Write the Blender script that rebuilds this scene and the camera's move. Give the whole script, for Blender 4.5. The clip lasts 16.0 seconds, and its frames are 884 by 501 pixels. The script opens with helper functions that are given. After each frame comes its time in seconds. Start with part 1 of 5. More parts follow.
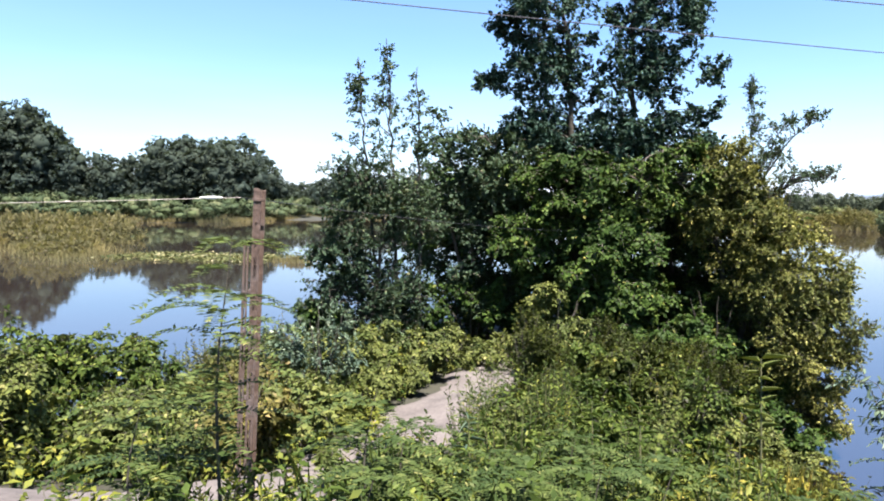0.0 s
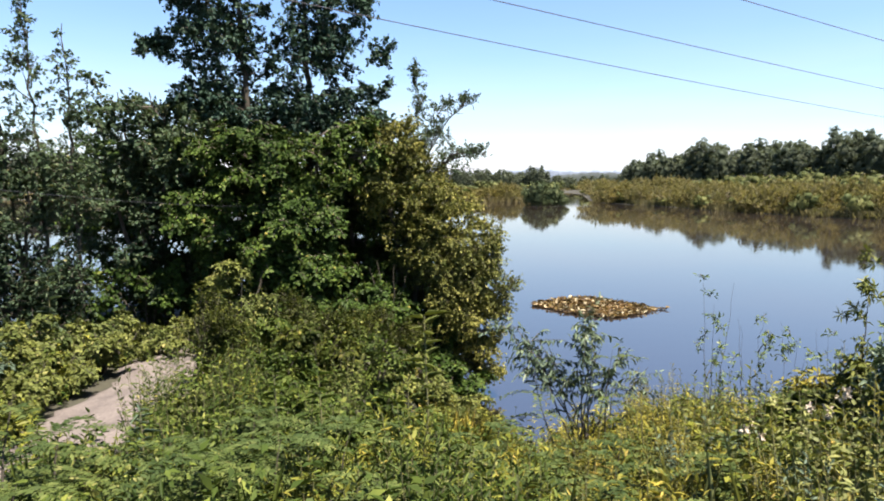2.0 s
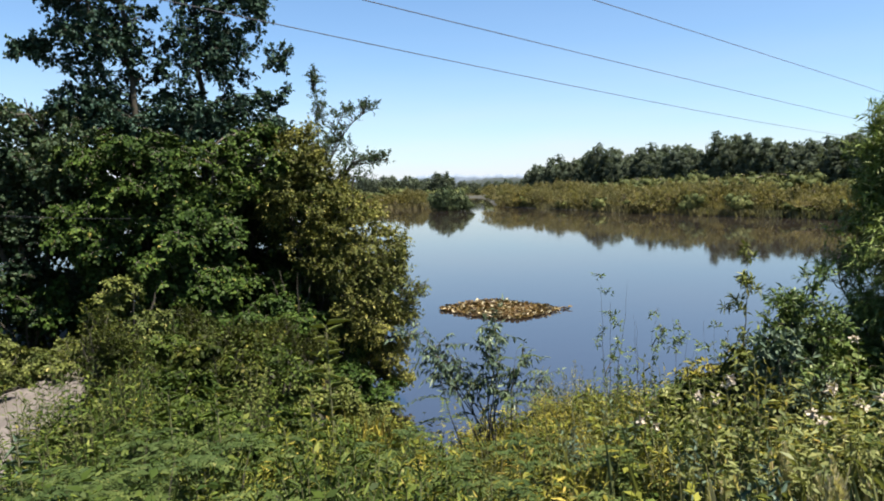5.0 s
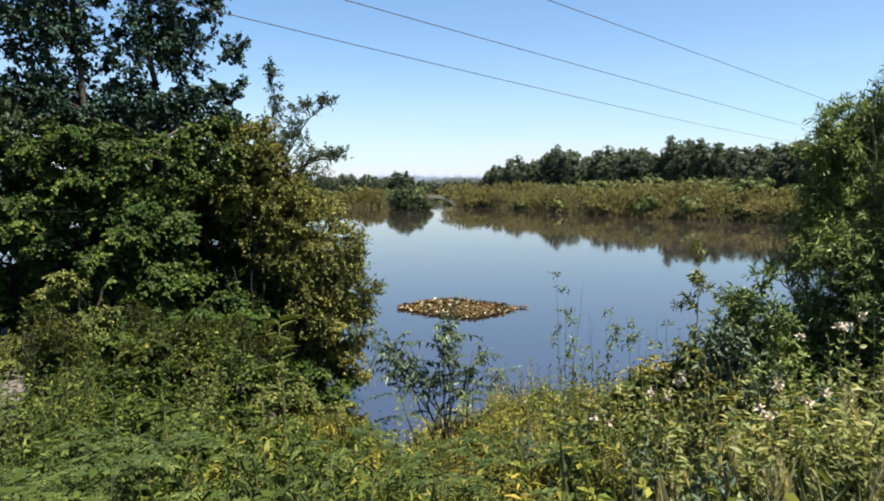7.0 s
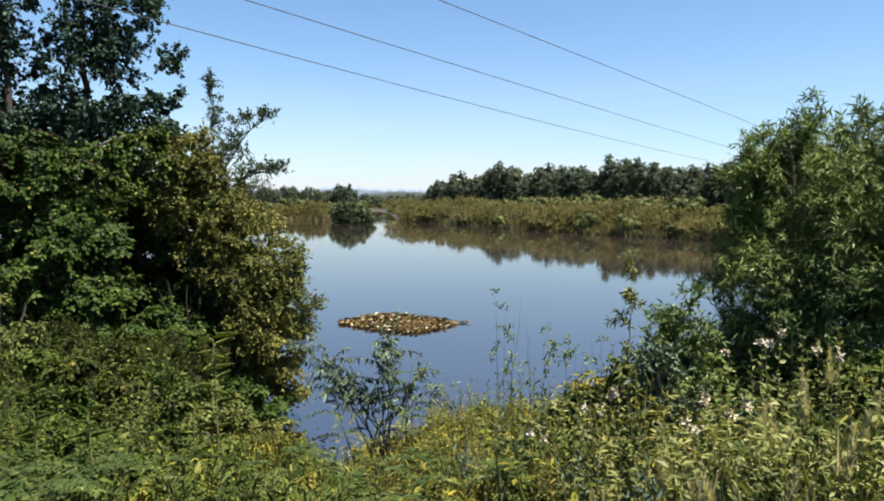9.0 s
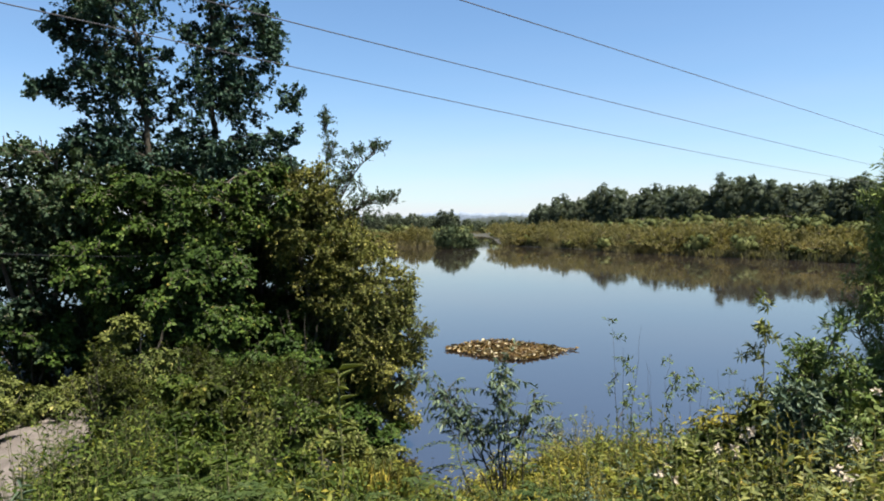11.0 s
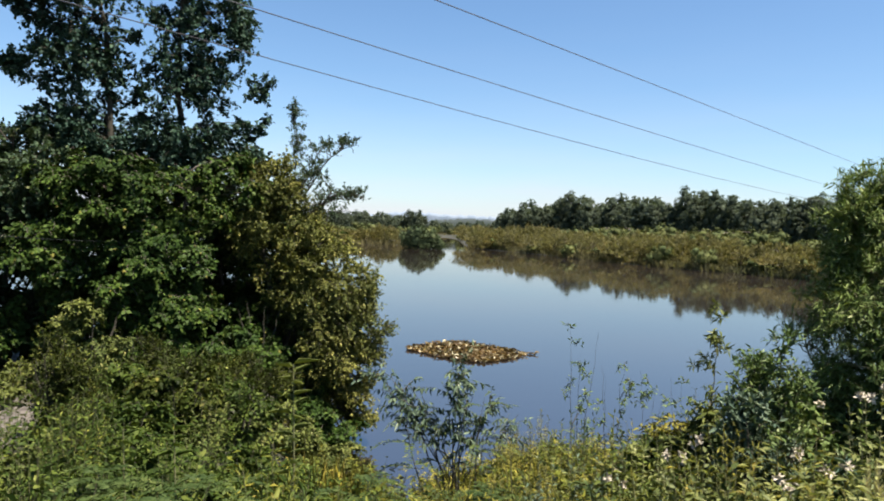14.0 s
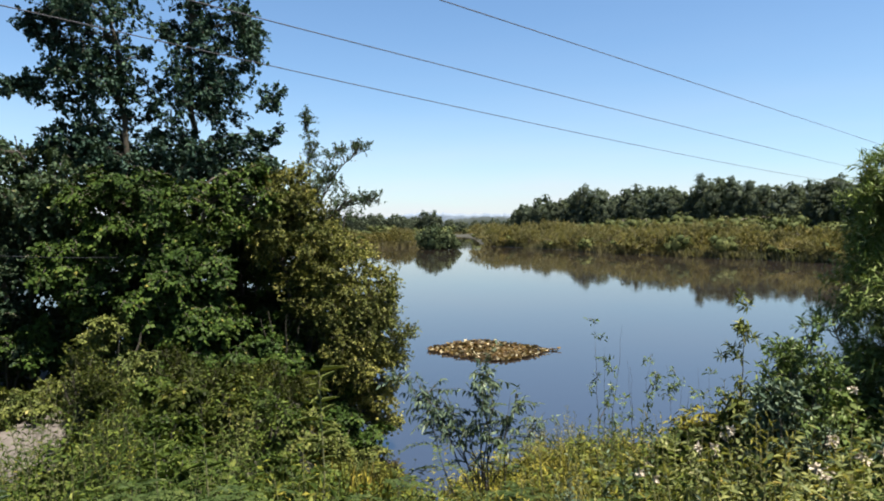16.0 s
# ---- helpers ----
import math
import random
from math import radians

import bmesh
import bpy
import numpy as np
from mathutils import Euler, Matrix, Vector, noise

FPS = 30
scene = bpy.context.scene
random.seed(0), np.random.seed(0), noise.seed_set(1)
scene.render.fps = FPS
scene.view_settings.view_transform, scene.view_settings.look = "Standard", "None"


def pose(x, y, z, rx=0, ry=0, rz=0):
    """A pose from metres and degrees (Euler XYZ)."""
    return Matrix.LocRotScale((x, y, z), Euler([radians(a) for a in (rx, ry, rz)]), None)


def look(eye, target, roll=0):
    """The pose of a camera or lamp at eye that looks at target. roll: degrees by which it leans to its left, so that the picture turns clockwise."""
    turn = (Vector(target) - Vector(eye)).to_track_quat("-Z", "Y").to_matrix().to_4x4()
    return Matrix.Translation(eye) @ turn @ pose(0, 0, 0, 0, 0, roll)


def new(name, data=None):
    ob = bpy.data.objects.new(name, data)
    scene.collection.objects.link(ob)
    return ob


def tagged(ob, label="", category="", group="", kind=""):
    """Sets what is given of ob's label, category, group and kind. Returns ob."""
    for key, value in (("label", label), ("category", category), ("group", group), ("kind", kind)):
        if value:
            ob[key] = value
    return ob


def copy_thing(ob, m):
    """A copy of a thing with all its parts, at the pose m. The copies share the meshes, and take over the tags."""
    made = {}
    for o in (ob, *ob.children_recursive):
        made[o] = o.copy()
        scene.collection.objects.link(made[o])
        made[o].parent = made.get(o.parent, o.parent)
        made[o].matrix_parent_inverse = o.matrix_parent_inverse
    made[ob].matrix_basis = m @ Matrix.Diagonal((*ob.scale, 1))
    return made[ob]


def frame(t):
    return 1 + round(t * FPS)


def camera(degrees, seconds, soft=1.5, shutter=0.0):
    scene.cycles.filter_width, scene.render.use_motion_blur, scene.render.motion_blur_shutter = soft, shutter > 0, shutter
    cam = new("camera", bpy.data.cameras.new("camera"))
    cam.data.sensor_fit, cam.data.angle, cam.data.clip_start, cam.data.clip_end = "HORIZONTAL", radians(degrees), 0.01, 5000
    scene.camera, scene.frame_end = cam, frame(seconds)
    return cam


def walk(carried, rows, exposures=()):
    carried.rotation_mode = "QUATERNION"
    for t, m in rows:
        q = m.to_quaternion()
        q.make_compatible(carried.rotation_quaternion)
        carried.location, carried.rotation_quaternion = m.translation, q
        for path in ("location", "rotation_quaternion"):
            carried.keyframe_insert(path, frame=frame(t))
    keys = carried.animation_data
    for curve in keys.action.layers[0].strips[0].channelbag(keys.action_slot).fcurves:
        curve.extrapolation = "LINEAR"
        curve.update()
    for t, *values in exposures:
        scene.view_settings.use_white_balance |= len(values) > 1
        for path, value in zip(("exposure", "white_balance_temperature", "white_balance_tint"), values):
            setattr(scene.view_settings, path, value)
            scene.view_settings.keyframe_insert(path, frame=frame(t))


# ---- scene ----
# ---------- camera: seconds, place, turn from +y clockwise, tilt up, roll ----------
cam = camera(65.98, 16.0, soft=1.95)
PATH = [
    (0.0, -0.127, -0.062, 4.016, -28.31, -3.80, 0.58),
    (0.5, -0.097, -0.069, 3.969, -20.67, -4.54, 0.16),
    (1.0, -0.076, -0.062, 3.986, -14.43, -4.42, 0.25),
    (1.5, -0.048, -0.055, 3.988, -7.28, -5.20, -0.05),
    (2.0, -0.019, -0.036, 3.983, -2.54, -5.61, -0.07),
    (2.5, -0.004, -0.044, 3.987, 2.70, -5.54, -0.10),
    (3.0, 0.001, -0.026, 3.985, 5.37, -5.90, -0.57),
    (3.5, 0.008, -0.024, 3.983, 6.99, -5.76, -1.09),
    (4.0, 0.014, -0.029, 3.988, 5.14, -4.85, -1.31),
    (4.2, 0.022, -0.029, 3.988, 5.00, -4.98, -1.30),
    (6.3, 0.049, 0.043, 3.935, 5.93, -5.17, -1.03),
    (6.5, 0.059, 0.027, 3.933, 6.16, -4.79, -1.52),
    (7.0, 0.056, 0.034, 3.945, 8.69, -5.21, -0.22),
    (7.5, 0.045, 0.075, 3.951, 8.42, -4.73, 0.35),
    (8.0, 0.083, 0.022, 3.950, 12.20, -3.93, 0.69),
    (8.2, 0.090, 0.002, 3.948, 13.66, -4.05, 0.71),
    (10.3, -0.011, 0.052, 4.019, 10.91, -3.64, -0.54),
    (10.5, -0.029, 0.064, 4.021, 8.35, -3.36, -1.05),
    (11.0, -0.038, 0.037, 4.029, 4.90, -1.97, -0.46),
    (11.5, -0.039, 0.038, 4.036, 5.15, -2.10, -0.08),
    (12.0, -0.034, 0.033, 4.035, 4.63, -1.75, 0.42),
    (12.5, -0.020, 0.022, 4.031, 3.63, -1.67, 1.01),
    (13.0, -0.005, 0.005, 4.031, 5.88, -1.80, 0.46),
    (13.5, -0.011, 0.013, 4.032, 5.41, -1.32, 0.13),
    (14.0, -0.006, 0.036, 4.015, 7.74, -1.88, 2.21),
    (14.5, -0.026, 0.052, 4.017, 6.57, -1.70, 1.74),
    (15.0, -0.036, 0.032, 4.035, 3.69, -1.64, 0.42),
    (15.5, -0.029, 0.048, 4.032, 7.08, -2.63, 0.77),
    (16.0, -0.032, 0.051, 4.028, 6.38, -1.92, -0.48),
]


def stand(x, y, z, turn, tilt, roll):
    a, b = radians(turn), radians(tilt)
    eye = Vector((x, y, z))
    return look(eye, eye + Vector((math.sin(a) * math.cos(b), math.cos(a) * math.cos(b), math.sin(b))), roll)


walk(cam, [(t, stand(*p)) for t, *p in PATH],
     exposures=[(0.0, 2.3, 6250, 23), (1.0, 2.33, 6850, 26), (2.0, 2.1, 6850, 23), (2.5, 1.94, 6950, 22), (3.0, 1.76, 6600, 18), (7.0, 1.71, 6650, 17), (16.0, 1.65, 6700, 16)])

# ---------- world and sun ----------
SUN_TURN, SUN_UP = 128.0, 67.0        # degrees from +y clockwise, degrees above the horizon
world = bpy.data.worlds.new("sky")
scene.world = world
world.use_nodes = True
wn = world.node_tree.nodes
sky = wn.new("ShaderNodeTexSky")
sky.sky_type = "NISHITA"
sky.sun_disc = False
sky.sun_elevation = radians(SUN_UP)
sky.sun_rotation = radians(SUN_TURN)
sky.air_density, sky.dust_density, sky.ozone_density = 1.0, 0.3, 1.6
wn["Background"].inputs["Strength"].default_value = 0.05
# thin white haze low over the whole horizon, with faint streaks of cloud
wl = world.node_tree.links
tc = wn.new("ShaderNodeTexCoord")
sep = wn.new("ShaderNodeSeparateXYZ")
wl.new(tc.outputs["Generated"], sep.inputs[0])
mr = wn.new("ShaderNodeValToRGB")
mr.color_ramp.interpolation = "B_SPLINE"
while len(mr.color_ramp.elements) < 5:
    mr.color_ramp.elements.new(0.5)
for k, (at, v) in zip(mr.color_ramp.elements, ((0.0, 1.0), (0.035, 0.75), (0.085, 0.24), (0.2, 0.04), (0.4, 0.0))):
    k.position, k.color = at, (v, v, v, 1)
wl.new(sep.outputs["Z"], mr.inputs[0])
mp = wn.new("ShaderNodeMapping")
mp.inputs["Scale"].default_value = (1.5, 1.5, 10.0)
cl = wn.new("ShaderNodeTexNoise")
cl.inputs["Scale"].default_value, cl.inputs["Detail"].default_value = 1.6, 5.0
wl.new(tc.outputs["Generated"], mp.inputs["Vector"])
wl.new(mp.outputs[0], cl.inputs["Vector"])
cm = wn.new("ShaderNodeMapRange")
for key, v in (("From Min", 0.35), ("From Max", 0.7), ("To Min", 0.62), ("To Max", 1.25)):
    cm.inputs[key].default_value = v
wl.new(cl.outputs["Fac"], cm.inputs["Value"])
mul = wn.new("ShaderNodeMath")
mul.operation, mul.use_clamp = "MULTIPLY", True
wl.new(mr.outputs[0], mul.inputs[0])
wl.new(cm.outputs[0], mul.inputs[1])
hz = wn.new("ShaderNodeMix")
hz.data_type = "RGBA"
wl.new(mul.outputs[0], hz.inputs[0])
blue = wn.new("ShaderNodeMix")
blue.data_type, blue.blend_type = "RGBA", "MULTIPLY"
blue.inputs[0].default_value = 1.0
blue.inputs[7].default_value = (0.74, 1.0, 1.12, 1)
wl.new(sky.outputs[0], blue.inputs[6])
wl.new(blue.outputs[2], hz.inputs[6])
hz.inputs[7].default_value = (5.3, 5.55, 6.1, 1)
wl.new(hz.outputs[2], wn["Background"].inputs["Color"])

sun = new("sun", bpy.data.lights.new("sun", "SUN"))
sun.data.energy, sun.data.angle, sun.data.color = 5.0, radians(0.55), (1.0, 0.95, 0.86)
sa, sb = radians(SUN_TURN), radians(SUN_UP)
SUN_WAY = Vector((math.sin(sa) * math.cos(sb), math.cos(sa) * math.cos(sb), math.sin(sb)))
sun.matrix_world = look(SUN_WAY * 50, (0, 0, 0))


# ---------- materials ----------
def material(name):
    m = bpy.data.materials.new(name)
    m.use_nodes = True
    return m, m.node_tree.nodes, m.node_tree.links, m.node_tree.nodes["Principled BSDF"]


def ramp(nodes, stops):
    r = nodes.new("ShaderNodeValToRGB")
    e = r.color_ramp.elements
    while len(e) < len(stops):
        e.new(0.5)
    for k, (at, c) in zip(e, stops):
        k.position, k.color = at, (*c, 1)
    return r


def noise_node(nodes, links, scale, detail=4.0, rough=0.55, kind="Object"):
    co = nodes.new("ShaderNodeTexCoord")
    n = nodes.new("ShaderNodeTexNoise")
    n.inputs["Scale"].default_value, n.inputs["Detail"].default_value, n.inputs["Roughness"].default_value = scale, detail, rough
    links.new(co.outputs[kind], n.inputs["Vector"])
    return n


def mix_colour(nodes, links, fac, a, b, how="MIX"):
    m = nodes.new("ShaderNodeMix")
    m.data_type, m.blend_type = "RGBA", how
    for sock, v in ((m.inputs[0], fac), (m.inputs[6], a), (m.inputs[7], b)):
        if isinstance(v, (int, float)):
            sock.default_value = v
        elif isinstance(v, tuple):
            sock.default_value = (*v, 1)
        else:
            links.new(v, sock)
    return m.outputs[2]


def leaf_material(name, dark, mid, light, odd, odd_share=0.06, through_light=0.15, patch=0.8, rough=0.55):
    """Leaves: each one its own tint, drier or fresher patches of the plant, light coming through the blade."""
    m, nodes, links, bsdf = material(name)
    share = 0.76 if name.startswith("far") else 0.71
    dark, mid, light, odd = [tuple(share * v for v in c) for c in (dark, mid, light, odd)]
    if not name.startswith("far"):
        dark = tuple(b + 0.5 * (a - b) for a, b in zip(dark, mid))
        light = tuple(b + 0.48 * (a - b) for a, b in zip(light, mid))
        odd_share *= 0.6
    geo = nodes.new("ShaderNodeNewGeometry")
    r = ramp(nodes, [(0.0, dark), (0.5, mid), (1.0 - odd_share, light), (1.0, odd)])
    links.new(geo.outputs["Random Per Island"], r.inputs[0])
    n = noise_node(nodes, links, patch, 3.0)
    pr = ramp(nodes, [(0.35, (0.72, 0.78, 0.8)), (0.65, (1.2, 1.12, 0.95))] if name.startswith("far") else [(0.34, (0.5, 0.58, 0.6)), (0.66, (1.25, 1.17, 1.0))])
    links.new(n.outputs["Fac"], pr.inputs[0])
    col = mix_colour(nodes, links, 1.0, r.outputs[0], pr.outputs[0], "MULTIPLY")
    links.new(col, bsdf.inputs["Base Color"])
    bsdf.inputs["Roughness"].default_value = rough
    bsdf.inputs["Specular IOR Level"].default_value = 0.03 if name.startswith("far") else 0.06
    tr = nodes.new("ShaderNodeBsdfTranslucent")
    warm = mix_colour(nodes, links, 1.0, col, (1.15, 1.2, 0.55), "MULTIPLY")
    links.new(warm, tr.inputs["Color"])
    mx = nodes.new("ShaderNodeMixShader")
    mx.inputs[0].default_value = through_light
    links.new(bsdf.outputs[0], mx.inputs[1])
    links.new(tr.outputs[0], mx.inputs[2])
    links.new(mx.outputs[0], nodes["Material Output"].inputs["Surface"])
    return m


def rough_material(name, stops, scale, rough=0.9, bump=0.3, metal=0.0, fine=12.0, kind="Object", depth=0.02):
    m, nodes, links, bsdf = material(name)
    n = noise_node(nodes, links, scale, 6.0, 0.6, kind)
    f = noise_node(nodes, links, scale * fine, 4.0, 0.6, kind)
    r = ramp(nodes, [(at, tuple(0.78 * v for v in c)) for at, c in stops])
    links.new(n.outputs["Fac"], r.inputs[0])
    g = ramp(nodes, [(0.3, (0.72, 0.72, 0.72)), (0.7, (1.15, 1.15, 1.15))])
    links.new(f.outputs["Fac"], g.inputs[0])
    links.new(mix_colour(nodes, links, 1.0, r.outputs[0], g.outputs[0], "MULTIPLY"), bsdf.inputs["Base Color"])
    bsdf.inputs["Roughness"].default_value, bsdf.inputs["Metallic"].default_value = rough, metal
    b = nodes.new("ShaderNodeBump")
    b.inputs["Strength"].default_value, b.inputs["Distance"].default_value = bump, depth
    links.new(f.outputs["Fac"], b.inputs["Height"])
    links.new(b.outputs[0], bsdf.inputs["Normal"])
    return m


def water_material():
    m, nodes, links, bsdf = material("still_lake_water")
    bsdf.inputs["Base Color"].default_value = (0.017, 0.014, 0.012, 1)
    bsdf.inputs["Roughness"].default_value = 0.03
    bsdf.inputs["IOR"].default_value = 4.1
    co = nodes.new("ShaderNodeTexCoord")
    mp = nodes.new("ShaderNodeMapping")
    mp.inputs["Scale"].default_value = (0.7, 1.6, 1)
    n = nodes.new("ShaderNodeTexNoise")
    n.inputs["Scale"].default_value, n.inputs["Detail"].default_value = 1.1, 3.0
    links.new(co.outputs["Object"], mp.inputs["Vector"])
    links.new(mp.outputs[0], n.inputs["Vector"])
    b = nodes.new("ShaderNodeBump")
    b.inputs["Strength"].default_value, b.inputs["Distance"].default_value = 0.03, 0.05
    links.new(n.outputs["Fac"], b.inputs["Height"])
    links.new(b.outputs[0], bsdf.inputs["Normal"])
    return m


WATER = water_material()
SOIL = rough_material("damp_soil", [(0.3, (0.024, 0.022, 0.012)), (0.6, (0.034, 0.036, 0.016)), (0.8, (0.038, 0.048, 0.018))], 0.8)
SAND = rough_material("trodden_sand", [(0.3, (0.075, 0.066, 0.056)), (0.5, (0.12, 0.106, 0.09)), (0.75, (0.16, 0.142, 0.122))], 2.0, 0.95, 0.25)
BARK = rough_material("grey_bark", [(0.3, (0.07, 0.055, 0.045)), (0.6, (0.15, 0.125, 0.1)), (0.8, (0.24, 0.21, 0.18))], 3.0, 0.9, 0.6)
STEM = rough_material("green_stem", [(0.3, (0.07, 0.09, 0.03)), (0.7, (0.16, 0.15, 0.06))], 6.0, 0.8, 0.2)
RUST = rough_material("rusted_steel", [(0.3, (0.085, 0.052, 0.034)), (0.48, (0.125, 0.085, 0.06)), (0.62, (0.155, 0.125, 0.105)), (0.85, (0.21, 0.19, 0.175))], 3.0, 0.75, 0.4, 0.35)
WIRE = rough_material("weathered_wire", [(0.3, (0.22, 0.2, 0.17)), (0.7, (0.36, 0.33, 0.28))], 8.0, 0.5, 0.1, 0.6)
CABLE = rough_material("dark_cable", [(0.3, (0.016, 0.018, 0.022)), (0.7, (0.028, 0.03, 0.036))], 3.0, 0.75, 0.1)
TAPE = rough_material("white_rag", [(0.3, (0.6, 0.6, 0.62)), (0.7, (0.8, 0.8, 0.8))], 9.0, 0.9, 0.3)
FARWOOD = rough_material("far_wood_band", [(0.35, (0.022, 0.033, 0.03)), (0.65, (0.034, 0.048, 0.042))], 0.06, 1.0, 0.0)
# pale blue stands in for the air's haze, put into the hill colour
HILL = rough_material("hazed_hills", [(0.3, (0.15, 0.2, 0.25)), (0.7, (0.19, 0.24, 0.29))], 0.02, 1.0, 0.0)
FLOWER = rough_material("pale_seed_fluff", [(0.3, (0.46, 0.4, 0.29)), (0.7, (0.64, 0.57, 0.44))], 30.0, 0.95, 0.2)

ALDER = leaf_material("alder_leaf", (0.006, 0.015, 0.003), (0.034, 0.066, 0.013), (0.112, 0.172, 0.036), (0.18, 0.17, 0.044), 0.06, 0.05)
POPLAR = leaf_material("poplar_leaf", (0.005, 0.014, 0.011), (0.032, 0.068, 0.05), (0.115, 0.195, 0.135), (0.13, 0.2, 0.13), 0.06, 0.1)
SMALL = leaf_material("small_olive_leaf", (0.018, 0.026, 0.007), (0.125, 0.14, 0.038), (0.36, 0.345, 0.1), (0.45, 0.41, 0.15), 0.08, 0.14)
SLENDER = leaf_material("slender_tree_leaf", (0.025, 0.046, 0.026), (0.054, 0.09, 0.05), (0.11, 0.155, 0.08), (0.19, 0.2, 0.1), 0.07, 0.15)
YELLOW = leaf_material("yellow_green_leaf", (0.03, 0.042, 0.012), (0.11, 0.138, 0.038), (0.245, 0.265, 0.085), (0.31, 0.3, 0.12), 0.05, patch=1.6)
GOLD = leaf_material("golden_bramble_leaf", (0.03, 0.034, 0.01), (0.13, 0.122, 0.034), (0.29, 0.255, 0.09), (0.36, 0.26, 0.12), 0.08, patch=1.6)
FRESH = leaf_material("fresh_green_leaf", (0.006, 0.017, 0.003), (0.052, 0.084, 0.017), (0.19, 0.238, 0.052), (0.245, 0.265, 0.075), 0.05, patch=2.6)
WILLOW = leaf_material("willow_leaf", (0.04, 0.075, 0.02), (0.13, 0.19, 0.058), (0.26, 0.32, 0.125), (0.4, 0.45, 0.25), 0.12, 0.15)
GREYGREEN = leaf_material("grey_green_leaf", (0.03, 0.055, 0.034), (0.092, 0.138, 0.092), (0.22, 0.29, 0.2), (0.34, 0.4, 0.3), 0.1, patch=2.0)
GORSE = leaf_material("low_shrub_leaf", (0.008, 0.015, 0.003), (0.041, 0.056, 0.01), (0.122, 0.138, 0.027), (0.2, 0.18, 0.045), 0.06, 0.1, patch=1.8)
FEATHER = leaf_material("feathery_leaflet", (0.02, 0.038, 0.011), (0.068, 0.1, 0.03), (0.165, 0.2, 0.066), (0.24, 0.24, 0.09), 0.08, patch=2.0)
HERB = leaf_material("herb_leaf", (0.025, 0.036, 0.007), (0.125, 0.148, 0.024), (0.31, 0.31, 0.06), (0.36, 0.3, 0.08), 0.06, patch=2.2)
REEDLEAF = leaf_material("dry_reed", (0.17, 0.152, 0.078), (0.2, 0.178, 0.09), (0.23, 0.202, 0.104), (0.26, 0.22, 0.12), 0.1, 0.4, patch=0.05)
# raised and bluer: distance haze is put into the wood's leaf colour
FAR_HAZED = leaf_material("far_hazed_leaf", (0.076, 0.1, 0.073), (0.086, 0.11, 0.079), (0.1, 0.125, 0.088), (0.112, 0.136, 0.094), 0.05, 0.3, patch=0.12, rough=0.8)
# darker wood leaf: the left wood's shade is put into its colour
FAR_SHADED = leaf_material("far_shaded_leaf", (0.042, 0.06, 0.05), (0.054, 0.075, 0.06), (0.068, 0.09, 0.07), (0.08, 0.1, 0.076), 0.05, 0.3, patch=0.12, rough=0.8)
FAR_SCRUB = leaf_material("far_scrub_leaf", (0.165, 0.152, 0.078), (0.185, 0.17, 0.086), (0.205, 0.186, 0.094), (0.22, 0.195, 0.1), 0.1, 0.42, patch=0.12)
PALE = leaf_material("pale_weed_leaf", (0.1, 0.118, 0.04), (0.205, 0.23, 0.085), (0.35, 0.37, 0.165), (0.45, 0.44, 0.26), 0.08, 0.25, patch=2.0)
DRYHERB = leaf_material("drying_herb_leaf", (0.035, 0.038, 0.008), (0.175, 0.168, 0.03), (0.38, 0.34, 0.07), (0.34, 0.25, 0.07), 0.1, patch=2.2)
LILYFAR = leaf_material("far_lily_leaf", (0.05, 0.065, 0.025), (0.09, 0.1, 0.04), (0.15, 0.155, 0.07), (0.3, 0.28, 0.18), 0.12, 0.1)
FAR_YELLOW = leaf_material("far_yellow_leaf", (0.08, 0.078, 0.025), (0.115, 0.108, 0.035), (0.15, 0.135, 0.045), (0.18, 0.14, 0.055), 0.1, 0.12, patch=0.3)
STRAW = leaf_material("straw_seed", (0.4, 0.36, 0.22), (0.55, 0.5, 0.33), (0.7, 0.64, 0.45), (0.75, 0.7, 0.55), 0.1, 0.45)
TWIG = rough_material("dark_twig", [(0.3, (0.03, 0.028, 0.018)), (0.7, (0.075, 0.065, 0.04))], 5.0, 0.9, 0.3)
FAR_ISLET = leaf_material("far_islet_leaf", (0.045, 0.065, 0.034), (0.06, 0.084, 0.042), (0.08, 0.105, 0.05), (0.1, 0.115, 0.06), 0.08, 0.1, patch=0.3)
FAR_GREEN = leaf_material("far_green_leaf", (0.065, 0.082, 0.032), (0.092, 0.112, 0.042), (0.125, 0.14, 0.055), (0.16, 0.15, 0.07), 0.08, 0.12, patch=0.3)
PAD = leaf_material("floating_leaf", (0.03, 0.018, 0.008), (0.085, 0.054, 0.02), (0.21, 0.165, 0.062), (0.66, 0.6, 0.44), 0.24, 0.1, patch=1.5, rough=0.35)


# ---------- mesh helpers ----------
def mesh_of(name, V, F):
    """A mesh from vertex rows and four-cornered faces."""
    me = bpy.data.meshes.new(name)
    V, F = np.asarray(V, dtype=np.float32), np.asarray(F, dtype=np.int32)
    me.vertices.add(len(V))
    me.vertices.foreach_set("co", V.ravel())
    me.loops.add(F.size)
    me.loops.foreach_set("vertex_index", F.ravel())
    me.polygons.add(len(F))
    me.polygons.foreach_set("loop_start", np.arange(0, F.size, 4, dtype=np.int32))
    me.update(calc_edges=True)
    return me


def part(name, me, mat, parent, label="", smooth=False):
    me.materials.append(mat)
    if smooth:
        me.polygons.foreach_set("use_smooth", np.ones(len(me.polygons), dtype=bool))
    ob = new(name, me)
    ob.parent = parent
    return tagged(ob, label)


def thing(name, base, label, category, group="", kind=""):
    ob = new(name)
    ob.location = base
    return tagged(ob, label, category, group, kind)


